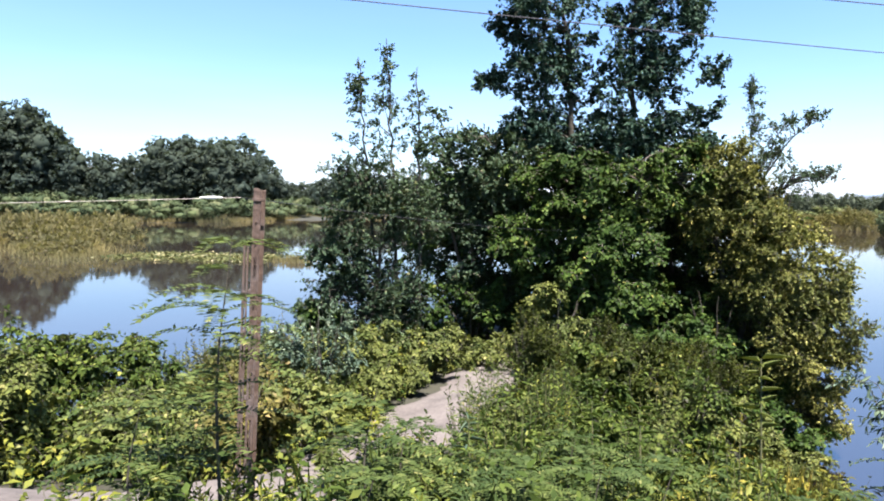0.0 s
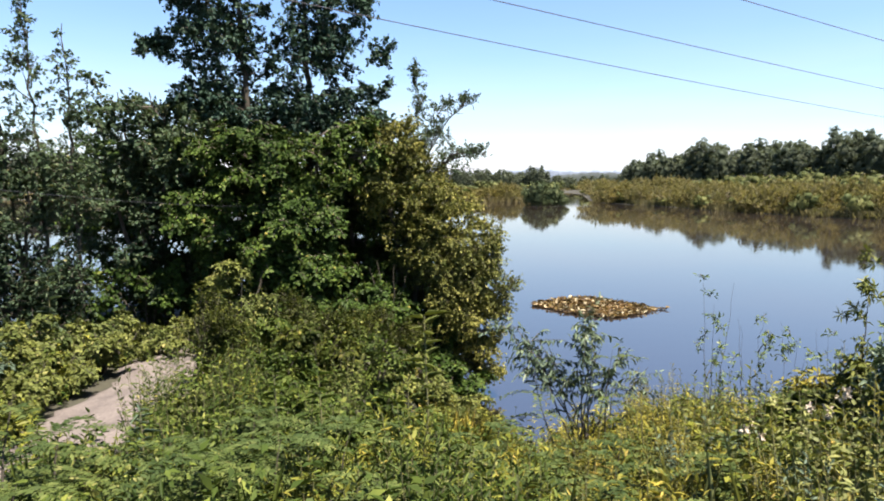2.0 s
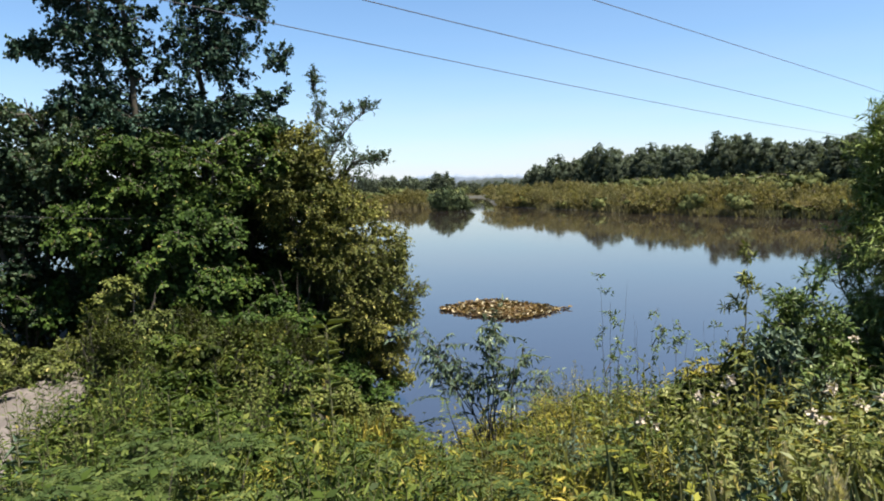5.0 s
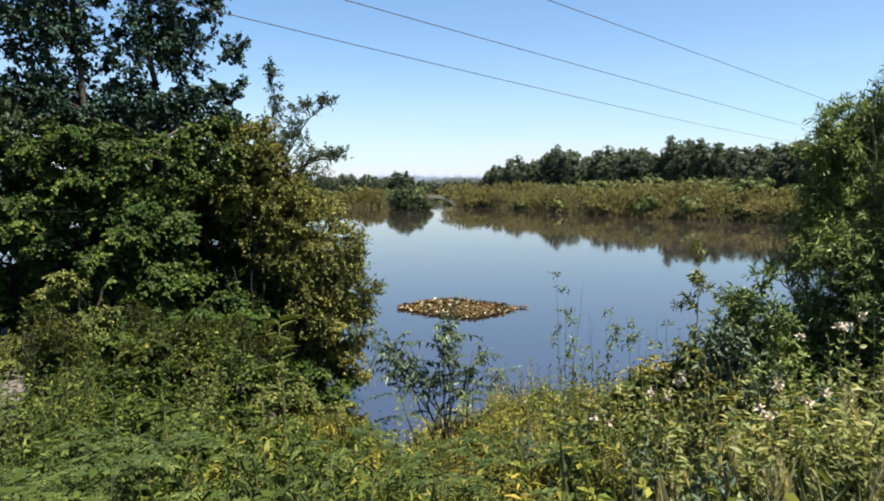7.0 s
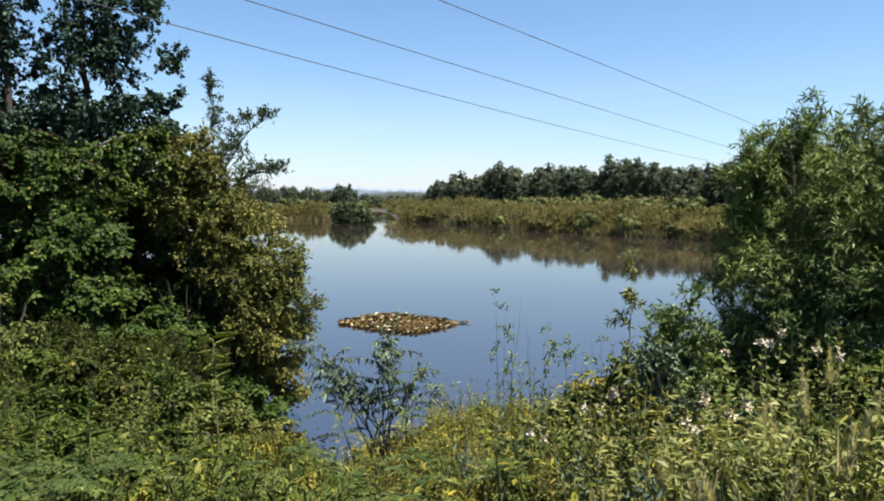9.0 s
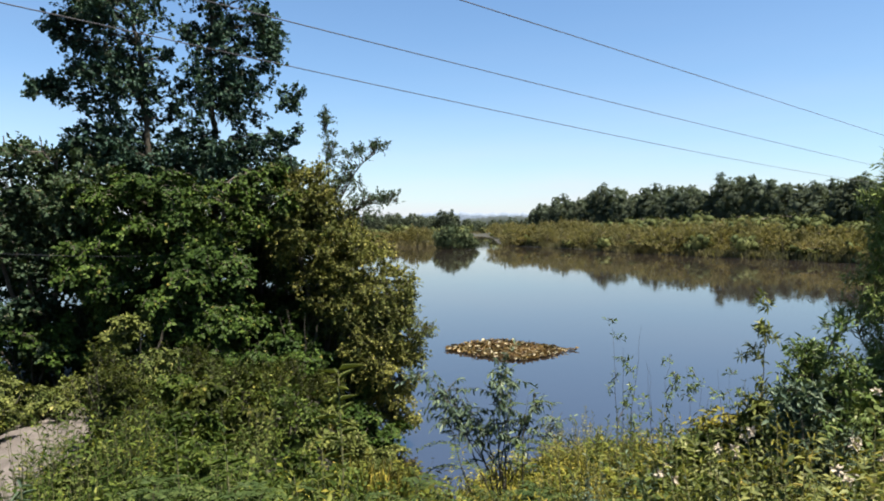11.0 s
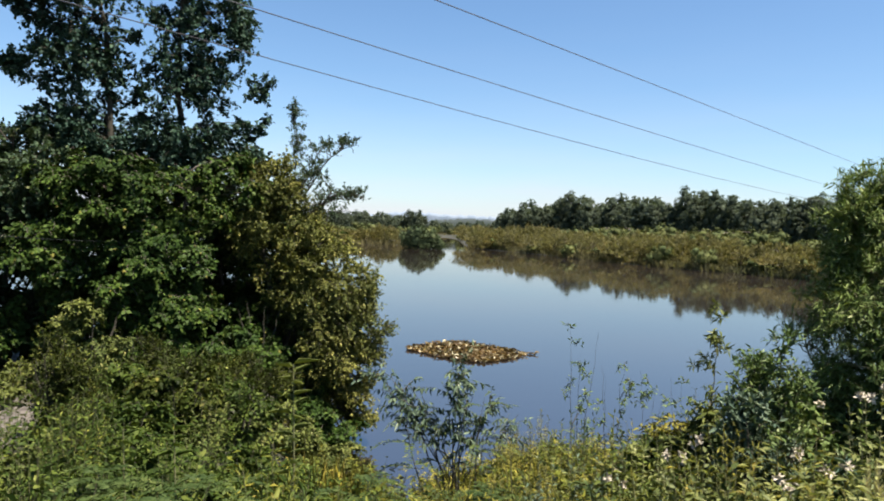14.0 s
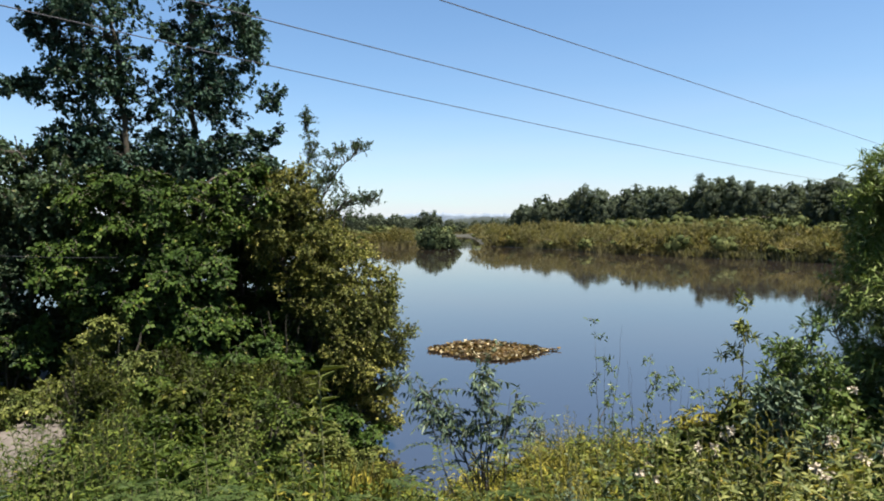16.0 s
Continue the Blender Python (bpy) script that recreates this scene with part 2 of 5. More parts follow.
def unit(a):
    return a / np.maximum(np.linalg.norm(a, axis=-1, keepdims=True), 1e-9)


def leaves(P, A, N, L, W, fold=0.18, curl=0.15, simple=False):
    """Leaf blades from their foot, way, upper side, length and width: two folded halves each."""
    n = len(P)
    L, W = np.broadcast_to(np.asarray(L, float), n)[:, None], np.broadcast_to(np.asarray(W, float), n)[:, None]
    A = unit(A)
    S = unit(np.cross(A, N))
    U = np.cross(S, A)
    if simple:
        V = np.stack([P, P + A * L * 0.45 + S * W * 0.5 + U * W * fold, P + A * L - U * L * curl, P + A * L * 0.45 - S * W * 0.5 + U * W * fold], 1)
        return V.reshape(-1, 3), np.arange(4 * n).reshape(n, 4)
    V = np.empty((n, 6, 3))
    V[:, 0] = P
    V[:, 1] = P + A * L * 0.32 + S * W * 0.5 + U * W * fold
    V[:, 2] = P + A * L * 0.7 + S * W * 0.4 + U * (W * fold - L * curl * 0.5)
    V[:, 3] = P + A * L - U * L * curl
    V[:, 4] = P + A * L * 0.7 - S * W * 0.4 + U * (W * fold - L * curl * 0.5)
    V[:, 5] = P + A * L * 0.32 - S * W * 0.5 + U * W * fold
    k = np.arange(n)[:, None] * 6
    F = np.concatenate([k + [0, 1, 2, 3], k + [0, 3, 4, 5]], 1).reshape(-1, 4)
    return V.reshape(-1, 3), F


def tube(points, radii, sides=6):
    P = np.asarray(points, float)
    R = np.broadcast_to(np.asarray(radii, float), len(P))
    T = unit(np.gradient(P, axis=0))
    ref = np.where(np.abs(T[:, 2:3]) > 0.9, [[1.0, 0, 0]], [[0, 0, 1.0]])
    S = unit(np.cross(T, ref))
    U = np.cross(T, S)
    a = np.linspace(0, 2 * np.pi, sides, endpoint=False)
    V = P[:, None] + R[:, None, None] * (np.cos(a)[None, :, None] * S[:, None] + np.sin(a)[None, :, None] * U[:, None])
    F = []
    for i in range(len(P) - 1):
        for j in range(sides):
            q = (j + 1) % sides
            F.append((i * sides + j, i * sides + q, (i + 1) * sides + q, (i + 1) * sides + j))
    return V.reshape(-1, 3), np.array(F)


def join(pieces):
    Vs, Fs, n = [], [], 0
    for V, F in pieces:
        Vs.append(V)
        Fs.append(np.asarray(F) + n)
        n += len(V)
    return np.concatenate(Vs), np.concatenate(Fs)


def bend(a, b, rng, steps=6, lift=0.15, wob=0.05):
    """A limb's line from a to b that first rises, then leans out."""
    a, b = np.asarray(a, float), np.asarray(b, float)
    s = np.linspace(0, 1, steps)[:, None]
    d = np.linalg.norm(b - a)
    P = a + (b - a) * s
    P[:, 2] += lift * d * (np.sin(np.pi * s[:, 0]) * (1 - s[:, 0]))
    P[1:-1] += rng.normal(0, wob * d, (steps - 2, 3)) * 0.5
    return P


def spread(lobes, n, rng, shell=0.45):
    """n places inside the lobes (centre, half axes), more of them towards the outside, and the way out of the lobe."""
    lob = np.array(lobes, float)
    vol = lob[:, 3] * lob[:, 4] * lob[:, 5]
    w = np.maximum(vol, 0.02) ** 0.65
    pick = rng.choice(len(lob), n, p=w / w.sum())
    u = unit(rng.normal(size=(n, 3)))
    r = rng.random((n, 1)) ** shell
    return lob[pick, :3] + u * r * lob[pick, 3:6], np.clip(lob[pick, 3:6].min(axis=1) / 0.45, 0.6, 1.0), unit(u / lob[pick, 3:6])


def gather(lobes, boughs, sprays, wide, high, rng, shell):
    """Places of leafy sprays in separate boughs, most of them over the upper side of their bough."""
    B, size, u = spread(lobes, boughs, rng, shell)
    pick = np.repeat(np.arange(boughs), sprays)
    d = unit(rng.normal(size=(len(pick), 3)) + [0, 0, 0.45])
    r = rng.random((len(pick), 1)) ** 0.5
    scale = (size * rng.uniform(0.7, 1.25, boughs))[pick][:, None]
    return B[pick] + d * r * scale * [wide, wide, high], size[pick], unit(u[pick] * 0.5 + d)


def twig_leaves(C, crad, twigs, per, L, W, rng, out=None, up=0.35, flat=0.7, droop=0.15, simple=False, smooth_crown=False, upright=False):
    """Leaves set along short twigs that spring from each place in C. Returns the leaves and the twigs' ends."""
    n = len(C)
    way = rng.normal(size=(n, twigs, 3))
    way[..., 2] = way[..., 2] * flat + up
    if out is not None:
        way += out[:, None] * 0.7
    way = unit(way)
    reach = np.broadcast_to(np.asarray(crad, float), n)[:, None, None] * rng.uniform(0.5, 1.25, (n, twigs, 1))
    s = rng.uniform(0.15, 1.0, (n, twigs, per, 1))
    P = C[:, None, None] + way[:, :, None] * reach[:, :, None] * s
    P[..., 2] -= droop * (s[..., 0] ** 2) * reach[:, :, None, 0]
    side = rng.normal(size=(n, twigs, per, 3))
    A = unit(way[:, :, None] * 0.7 + side * 0.75 - np.array([0, 0, 0.25]))
    N = rng.normal(size=(n, twigs, per, 3)) * 0.6 + np.array([0, 0, 0.9]) + way[:, :, None] * 0.35
    if smooth_crown:
        N = rng.normal(size=(n, twigs, per, 3)) * 0.45 + np.array([0, 0, 0.3]) + out[:, None, None]
        A = way[:, :, None] + side * 0.25 if upright else np.cross(N, side)
    k = n * twigs * per
    size = rng.uniform(0.65, 1.25, k)
    return leaves(P.reshape(k, 3), A.reshape(k, 3), N.reshape(k, 3), L * size, W * size, simple=simple), way, reach


def spray_leaves(C, crad, twigs, per, L, W, rng, out, flat=0.2, droop=0.3, lean=0.45, toss=0.32):
    """Flat leafy sprays that fan outwards, blades lying along the spray with their upper sides to the light."""
    n = len(C)
    axis = unit(out * [1, 1, 0.25] + rng.normal(0, 0.35, (n, 3)) * [1, 1, 0.3])
    nor = unit(np.array([0, 0, 1.0]) + out * lean + rng.normal(0, 0.2, (n, 3)))
    axis = unit(axis - nor * (axis * nor).sum(1, keepdims=True))
    side = np.cross(nor, axis)
    ang = np.linspace(-1.9, 1.9, twigs)[None] + rng.normal(0, 0.25, (n, twigs))
    way = unit(np.cos(ang)[..., None] * axis[:, None] + np.sin(ang)[..., None] * side[:, None] + nor[:, None] * rng.normal(0.1, flat, (n, twigs, 1)))
    reach = np.broadcast_to(np.asarray(crad, float), n)[:, None, None] * rng.uniform(0.55, 1.2, (n, twigs, 1))
    s = (np.arange(per)[None, None, :, None] + rng.uniform(0.2, 1.0, (n, twigs, per, 1))) / per
    P = C[:, None, None] + way[:, :, None] * reach[:, :, None] * s
    P[..., 2] -= droop * (s[..., 0] ** 2) * reach[:, :, None, 0]
    hand = np.where(np.arange(per) % 2 == 0, 1.0, -1.0)[None, None, :, None]
    across = np.cross(nor[:, None], way)[:, :, None] * hand
    A = unit(way[:, :, None] * 0.6 + across * 0.75 + rng.normal(0, 0.3, (n, twigs, per, 3)) - np.array([0, 0, 0.22]))
    N = nor[:, None, None] + rng.normal(0, toss, (n, twigs, per, 3))
    k = n * twigs * per
    size = rng.uniform(0.65, 1.25, k)
    return leaves(P.reshape(k, 3), A.reshape(k, 3), N.reshape(k, 3), L * size, W * size, simple=True), way, reach


def lump(c, r, rng, rows=6, cols=9):
    """A small closed uneven body of inner foliage."""
    a, b = np.meshgrid(np.linspace(0, np.pi, rows), np.linspace(0, 2 * np.pi, cols, endpoint=False), indexing="ij")
    d = np.stack([np.sin(a) * np.cos(b), np.sin(a) * np.sin(b), np.cos(a)], -1) * (1 + rng.normal(0, 0.17, (rows, cols, 1)))
    F = [(i * cols + j, i * cols + (j + 1) % cols, (i + 1) * cols + (j + 1) % cols, (i + 1) * cols + j) for i in range(rows - 1) for j in range(cols)]
    return (np.asarray(c) + d * r).reshape(-1, 3), np.array(F)


def plant(name, label, category, base, trunks, lobes, clusters, crad, twigs, per, L, W, leaf, bark, seed,
          group="", limb_share=0.5, trunk_r=0.06, twig_r=0.004, shell=0.45, up=0.35, flat=0.7, droop=0.15, with_twigs=True, simple=False, smooth_crown=False,
          boughs=0, bough=(0.4, 0.2), lean=0.45, toss=0.32, core=0.0, spray=True, upright=False):
    """A woody plant: trunks (lines of places), limbs to the clumps of twigs inside its lobes, and the crown of leaves."""
    rng = np.random.default_rng(seed)
    base = np.asarray(base, float)
    top = thing(name, base, label, category, group)
    lobes = [(l[0] - base[0], l[1] - base[1], l[2] - base[2], *l[3:]) for l in lobes]
    if boughs:
        C, size, face = gather(lobes, boughs, max(1, clusters // boughs), bough[0], bough[1], rng, shell)
    else:
        C, size, face = spread(lobes, clusters, rng, shell)
    lines, stems = [], []
    for tr in trunks:
        P = np.asarray(tr, float) - base
        s = np.linspace(0, 1, 4 * len(P))
        k = np.linspace(0, 1, len(P))
        Q = np.stack([np.interp(s, k, P[:, i]) for i in range(3)], 1)
        Q[1:-1] += rng.normal(0, 0.006, (len(Q) - 2, 3)) * (1 + np.linalg.norm(P[-1] - P[0]))*0.5
        R = trunk_r * (1 - 0.85 * s)
        R[0] *= 1.35
        lines.append(Q)
        stems += [part("trunk" if trunk_r > 0.025 else "stem", mesh_of("trunk", *tube(Q, R, 8)), bark, top, smooth=True)] * len(Q)
    A = np.concatenate(lines)
    limbs = []
    for c in C[: int(len(C) * limb_share)]:
        d = A - c
        cost = np.linalg.norm(d, axis=1) + np.where(A[:, 2] > c[2] - 0.1, 1.5, 0.0)
        near = int(np.argmin(cost))
        a = A[near]
        ln = np.linalg.norm(c - a)
        piece = tube(bend(a, c, rng), np.linspace(max(0.006, 0.012 * ln + 0.004), twig_r, 6), 5)
        if ln > 0.75 and with_twigs:
            part("limb", mesh_of("limb", *piece), bark, stems[near], smooth=True)
        else:
            limbs.append(piece)
    axis = A[np.argmin(np.linalg.norm(A[None, :, :2] - C[:, None, :2], axis=2), axis=1)]
    out = unit((C - axis) * [1, 1, 0.3])
    if boughs and spray:
        (V, F), way, reach = spray_leaves(C, crad * size, twigs, per, L, W, rng, unit(out * 0.6 + face), flat, droop, lean, toss)
    else:
        (V, F), way, reach = twig_leaves(C, crad * size, twigs, per, L, W, rng, face if smooth_crown else out, up, flat, droop, simple, smooth_crown, upright)
    if core:
        V, F = join([(V, F)] + [lump(l[:3], core * np.array(l[3:6]), rng) for l in lobes])
    part("crown", mesh_of("crown", V, F), leaf, top)
    if with_twigs:
        tw = limbs
        E = C[:, None] + way * reach
        for i in range(len(C)):
            for j in range(0, twigs, 3):
                tw.append(tube(np.stack([C[i], (C[i] + E[i, j]) / 2 + [0, 0, 0.02], E[i, j] - [0, 0, droop * reach[i, j, 0]]]), [twig_r, twig_r * 0.8, twig_r * 0.4], 3))
        part("branchwork", mesh_of("branchwork", *join(tw)), bark, top)["kind"] = "stuff"
    elif limbs:
        part("branchwork", mesh_of("branchwork", *join(limbs)), bark, top)["kind"] = "stuff"
    return top


# ---------- ground, lake, path ----------
FAR_SHORE = [(-100, 150), (-75, 160), (-58, 158), (-54, 148), (-46, 146), (-41, 172), (-36, 215), (-20, 220), (-8, 190), (-2, 150), (3, 146),
             (6, 150), (7.2, 330), (9.0, 330), (10, 146), (15, 126), (19.5, 107), (26, 93), (34, 84), (45, 72), (60, 55), (80, 40), (100, 40)]
NEAR_SHORE = [(-200, 2), (-60, 3.5), (-25, 5.5), (-12, 7.5), (-8, 9), (-1, 10.7), (0.0, 10.6), (0.45, 9.9), (0.8, 9.6), (2.5, 10.9), (5, 11), (8, 10), (14, 9), (40, 14), (200, 40)]
TRAIL = [(-5.9, -12.0), (-5.6, -7.0), (-5.5, -3.0), (-5.4, 0.5), (-5.0, 2.4), (-4.5, 3.3), (-4.2, 4.2), (-4.05, 5.0), (-4.15, 6.2), (-4.15, 7.2), (-4.3, 8.4), (-4.35, 9.2), (-4.65, 10.2), (-5.4, 12.2), (-5.6, 14.6), (-5.3, 16.5)]


def ground_at(x, y):
    x, y = np.asarray(x, float), np.asarray(y, float)
    az, r = np.degrees(np.arctan2(x, y)), np.hypot(x, y)
    far = r - np.interp(az, [a for a, _ in FAR_SHORE], [d for _, d in FAR_SHORE])
    far = np.where(np.abs(az) > 100, 50, far)
    h_far = np.where(far > 0, np.minimum(1.0, far * 0.12), np.maximum(-0.8, far * 0.08))
    near = np.interp(x, [a for a, _ in NEAR_SHORE], [d for _, d in NEAR_SHORE]) - y
    h_near = np.where(near > 0, np.minimum(2.3, near * 0.265), np.maximum(-0.8, near * 0.35))
    e = np.hypot((x + 4.9) / 4.7, (y - 10.5) / 7.8)
    h_prom = np.where(e < 1, 1.35 * np.clip((1 - e) * 4.0, 0, 1), np.maximum(-0.8, (1 - e) * 3.0))
    spit = 0.12 - ((-(x + 54) * 0.88 + (y - 34) * 0.47) / 19) ** 2 - (((y - 34) * 0.88 + (x + 54) * 0.47) / 4.0) ** 2
    h = np.maximum(np.maximum(h_far, h_near), np.maximum(h_prom, np.maximum(spit, -0.8)))
    bumps = 0.06 * np.sin(x * 1.7 + 0.6 * y) * np.sin(y * 1.3 - 0.4 * x) + 0.04 * np.sin(3.1 * x - y) * np.sin(2.7 * y + x)
    return h + np.where((r < 40) & (h > 0), bumps, 0)


def graded(lo, hi, step, reach):
    mid = list(np.arange(lo, hi + step / 2, step))
    out, s = [], step
    while (out[-1] if out else 0) < reach:
        s *= 1.17
        out.append((out[-1] if out else 0) + s)
    return np.array([lo - o for o in reversed(out)] + mid + [hi + o for o in out])


gx, gy = graded(-18, 14, 0.3, 4200), graded(-4, 22, 0.3, 4200)
gx = np.unique(np.concatenate([gx[(gx < 14.5) | (gx > 58)], np.arange(15.0, 58.0, 1.5)]))    # finer across the inlet
X, Y = np.meshgrid(gx, gy)
V = np.stack([X, Y, ground_at(X, Y)], -1).reshape(-1, 3)
i, j = np.meshgrid(np.arange(len(gy) - 1), np.arange(len(gx) - 1), indexing="ij")
k = (i * len(gx) + j).ravel()
F = np.stack([k, k + 1, k + len(gx) + 1, k + len(gx)], 1)
part("ground", mesh_of("ground", V, F), SOIL, None, "dark damp soil under dense plants, sloping to the lake", smooth=True)
tagged(bpy.data.objects["ground"], "", "ground", "", "structure")

me = mesh_of("water", [(-900, 3, 0), (900, 3, 0), (900, 900, 0), (-900, 900, 0)], [(0, 1, 2, 3)])
part("water", me, WATER, None, "calm blue lake water mirroring sky and trees")
tagged(bpy.data.objects["water"], "", "water", "", "structure")

rng = np.random.default_rng(5)
tp = np.array(TRAIL)
s = np.linspace(0, len(tp) - 1, 120)
line = np.stack([np.interp(s, np.arange(len(tp)), tp[:, i]) for i in (0, 1)], 1)
way = unit(np.gradient(line, axis=0))
nrm = np.stack([way[:, 1], -way[:, 0]], 1)
wide = (0.66 + 0.12 * np.sin(s * 2.3)) * np.where(line[:, 1] > 10.4, 0.55, 1.0) + rng.normal(0, 0.05, len(s))
cols = np.linspace(-1, 1, 9)
P2 = line[:, None] + nrm[:, None] * (cols[None, :, None] * wide[:, None, None])
Z = ground_at(P2[..., 0], P2[..., 1]) + 0.05 - 0.06 * np.abs(cols)[None] ** 3 + rng.normal(0, 0.003, P2.shape[:2])
V = np.concatenate([P2, Z[..., None]], -1).reshape(-1, 3)
F = [(a * 9 + b, a * 9 + b + 1, a * 9 + b + 10, a * 9 + b + 9) for a in range(len(s) - 1) for b in range(8)]
part("path", mesh_of("path", V, F), SAND, None, "narrow trodden path of pale pinkish sand", smooth=True)
tagged(bpy.data.objects["path"], "", "path", "", "structure")


def gz(x, y):
    return float(ground_at(x, y))


# ---------- trees on the spit of land ----------
def column(x, y, x2, y2, z2, n=5):
    z = gz(x, y) - 0.1
    return [(x + (x2 - x) * q, y + (y2 - y) * q, z + (z2 - z) * q) for q in np.linspace(0, 1, n)]


# tall twin-stemmed poplar
plant("poplar_tree", "tall dark green poplar with two stems on the spit", "tree", (-3.5, 12.3, gz(-3.5, 12.3)),
      [column(-3.8, 12.3, -4.25, 11.8, 9.6, 7), column(-3.1, 12.4, -2.95, 12.3, 9.9, 7), column(-3.5, 12.4, -3.5, 12.9, 6.2)],
      [(-4.6, 11.7, 7.6, 0.85, 0.85, 0.9), (-4.4, 11.9, 6.4, 0.8, 0.85, 0.7), (-2.85, 12.2, 7.8, 0.85, 0.85, 1.0), (-2.8, 12.2, 6.4, 0.85, 0.85, 0.8),
       (-5.35, 11.5, 6.35, 0.45, 0.4, 0.22), (-1.6, 12.3, 6.3, 0.3, 0.35, 0.16), (-1.85, 12.3, 5.7, 0.45, 0.45, 0.25), (-4.5, 11.8, 9.0, 0.7, 0.7, 0.9),
       (-2.8, 12.3, 9.3, 0.75, 0.7, 1.0), (-4.1, 12.2, 5.3, 0.9, 0.8, 0.7), (-2.8, 12.3, 5.2, 1.0, 0.8, 0.7), (-5.1, 11.6, 7.3, 0.4, 0.4, 0.35), (-2.05, 12.3, 7.3, 0.4, 0.4, 0.4), (-3.65, 12.4, 6.3, 0.32, 0.35, 1.0), (-4.6, 11.9, 5.3, 0.7, 0.7, 0.5), (-3.5, 12.1, 4.9, 0.9, 0.6, 0.5), (-2.1, 12.5, 5.0, 0.6, 0.5, 0.5)],
      1750, 0.22, 5, 8, 0.066, 0.054, POPLAR, TWIG, 11, trunk_r=0.09, flat=0.8, shell=0.5, droop=0.2, limb_share=0.15, boughs=500, bough=(0.22, 0.22), spray=False, simple=True)

# broad alder below it
plant("alder_tree", "broad dark alder with yellowing lower leaves beside the path", "tree", (-3.3, 11.6, gz(-3.3, 11.6)),
      [column(-3.3, 11.6, -3.8, 11.4, 4.9), column(-3.2, 11.7, -2.6, 11.6, 4.8), column(-3.4, 11.6, -4.5, 11.3, 4.4)],
      [(-3.9, 11.2, 4.1, 1.0, 0.8, 0.8), (-2.9, 11.3, 4.0, 0.9, 0.8, 0.9), (-3.3, 11.0, 3.0, 1.1, 0.8, 0.7), (-2.75, 11.2, 2.5, 0.8, 0.7, 0.6),
       (-4.4, 11.1, 3.2, 0.7, 0.7, 0.7), (-3.1, 11.0, 2.0, 0.9, 0.6, 0.45), (-2.0, 11.7, 4.6, 0.55, 0.5, 0.4)],
      990, 0.22, 6, 11, 0.07, 0.052, ALDER, BARK, 12, trunk_r=0.08, flat=0.35, shell=0.33, droop=0.3, limb_share=0.2, boughs=165, bough=(0.26, 0.18), lean=0.75, toss=0.55)

# alders added further out on the spit, to block light through the crowns
for k, (bx, by, hgt) in enumerate([(-4.6, 14.0, 4.4), (-2.3, 14.1, 4.2), (-6.3, 12.8, 4.3), (-1.2, 13.9, 3.6), (-3.4, 15.2, 4.4)]):
    g = gz(bx, by)
    plant("alder_tree", "dark green alder added behind to block light between trees", "tree", (bx, by, g), [column(bx, by, bx + 0.2, by, g + hgt), column(bx, by, bx - 0.5, by + 0.2, g + hgt * 0.8)],
          [(bx, by, g + hgt * 0.72, 1.1, 1.0, hgt * 0.28), (bx - 0.5, by - 0.2, g + hgt * 0.42, 1.1, 0.9, hgt * 0.25), (bx + 0.6, by - 0.1, g + hgt * 0.45, 1.0, 0.9, hgt * 0.25), (bx, by, g + hgt * 0.2, 1.2, 0.9, hgt * 0.16)],
          300, 0.32, 6, 10, 0.09, 0.072, ALDER, BARK, 60 + k, "alders behind", trunk_r=0.06, flat=0.3, shell=0.4, limb_share=0.2, boughs=60, bough=(0.36, 0.22), lean=0.7, toss=0.5)

# the middle tree
plant("alder_tree", "grey-green young alder leaning among other trees", "tree", (-5.5, 11.6, gz(-5.5, 11.6)),
      [column(-5.5, 11.6, -5.9, 11.2, 5.5), column(-5.4, 11.6, -5.2, 11.4, 5.3), column(-5.5, 11.7, -6.3, 11.0, 4.7)],
      [(-5.9, 11.0, 5.1, 0.55, 0.6, 0.55), (-5.35, 11.3, 5.0, 0.6, 0.6, 0.5), (-6.1, 10.9, 4.3, 0.6, 0.6, 0.6), (-5.4, 11.2, 4.1, 0.9, 0.7, 0.7),
       (-5.7, 11.1, 3.2, 0.9, 0.7, 0.6), (-4.9, 11.4, 4.7, 0.5, 0.6, 0.5), (-5.3, 11.2, 2.4, 0.8, 0.7, 0.5)],
      420, 0.26, 6, 8, 0.075, 0.05, SLENDER, BARK, 13, trunk_r=0.06, flat=0.8, shell=0.36, limb_share=0.2, boughs=105, bough=(0.24, 0.22), spray=False, simple=True)

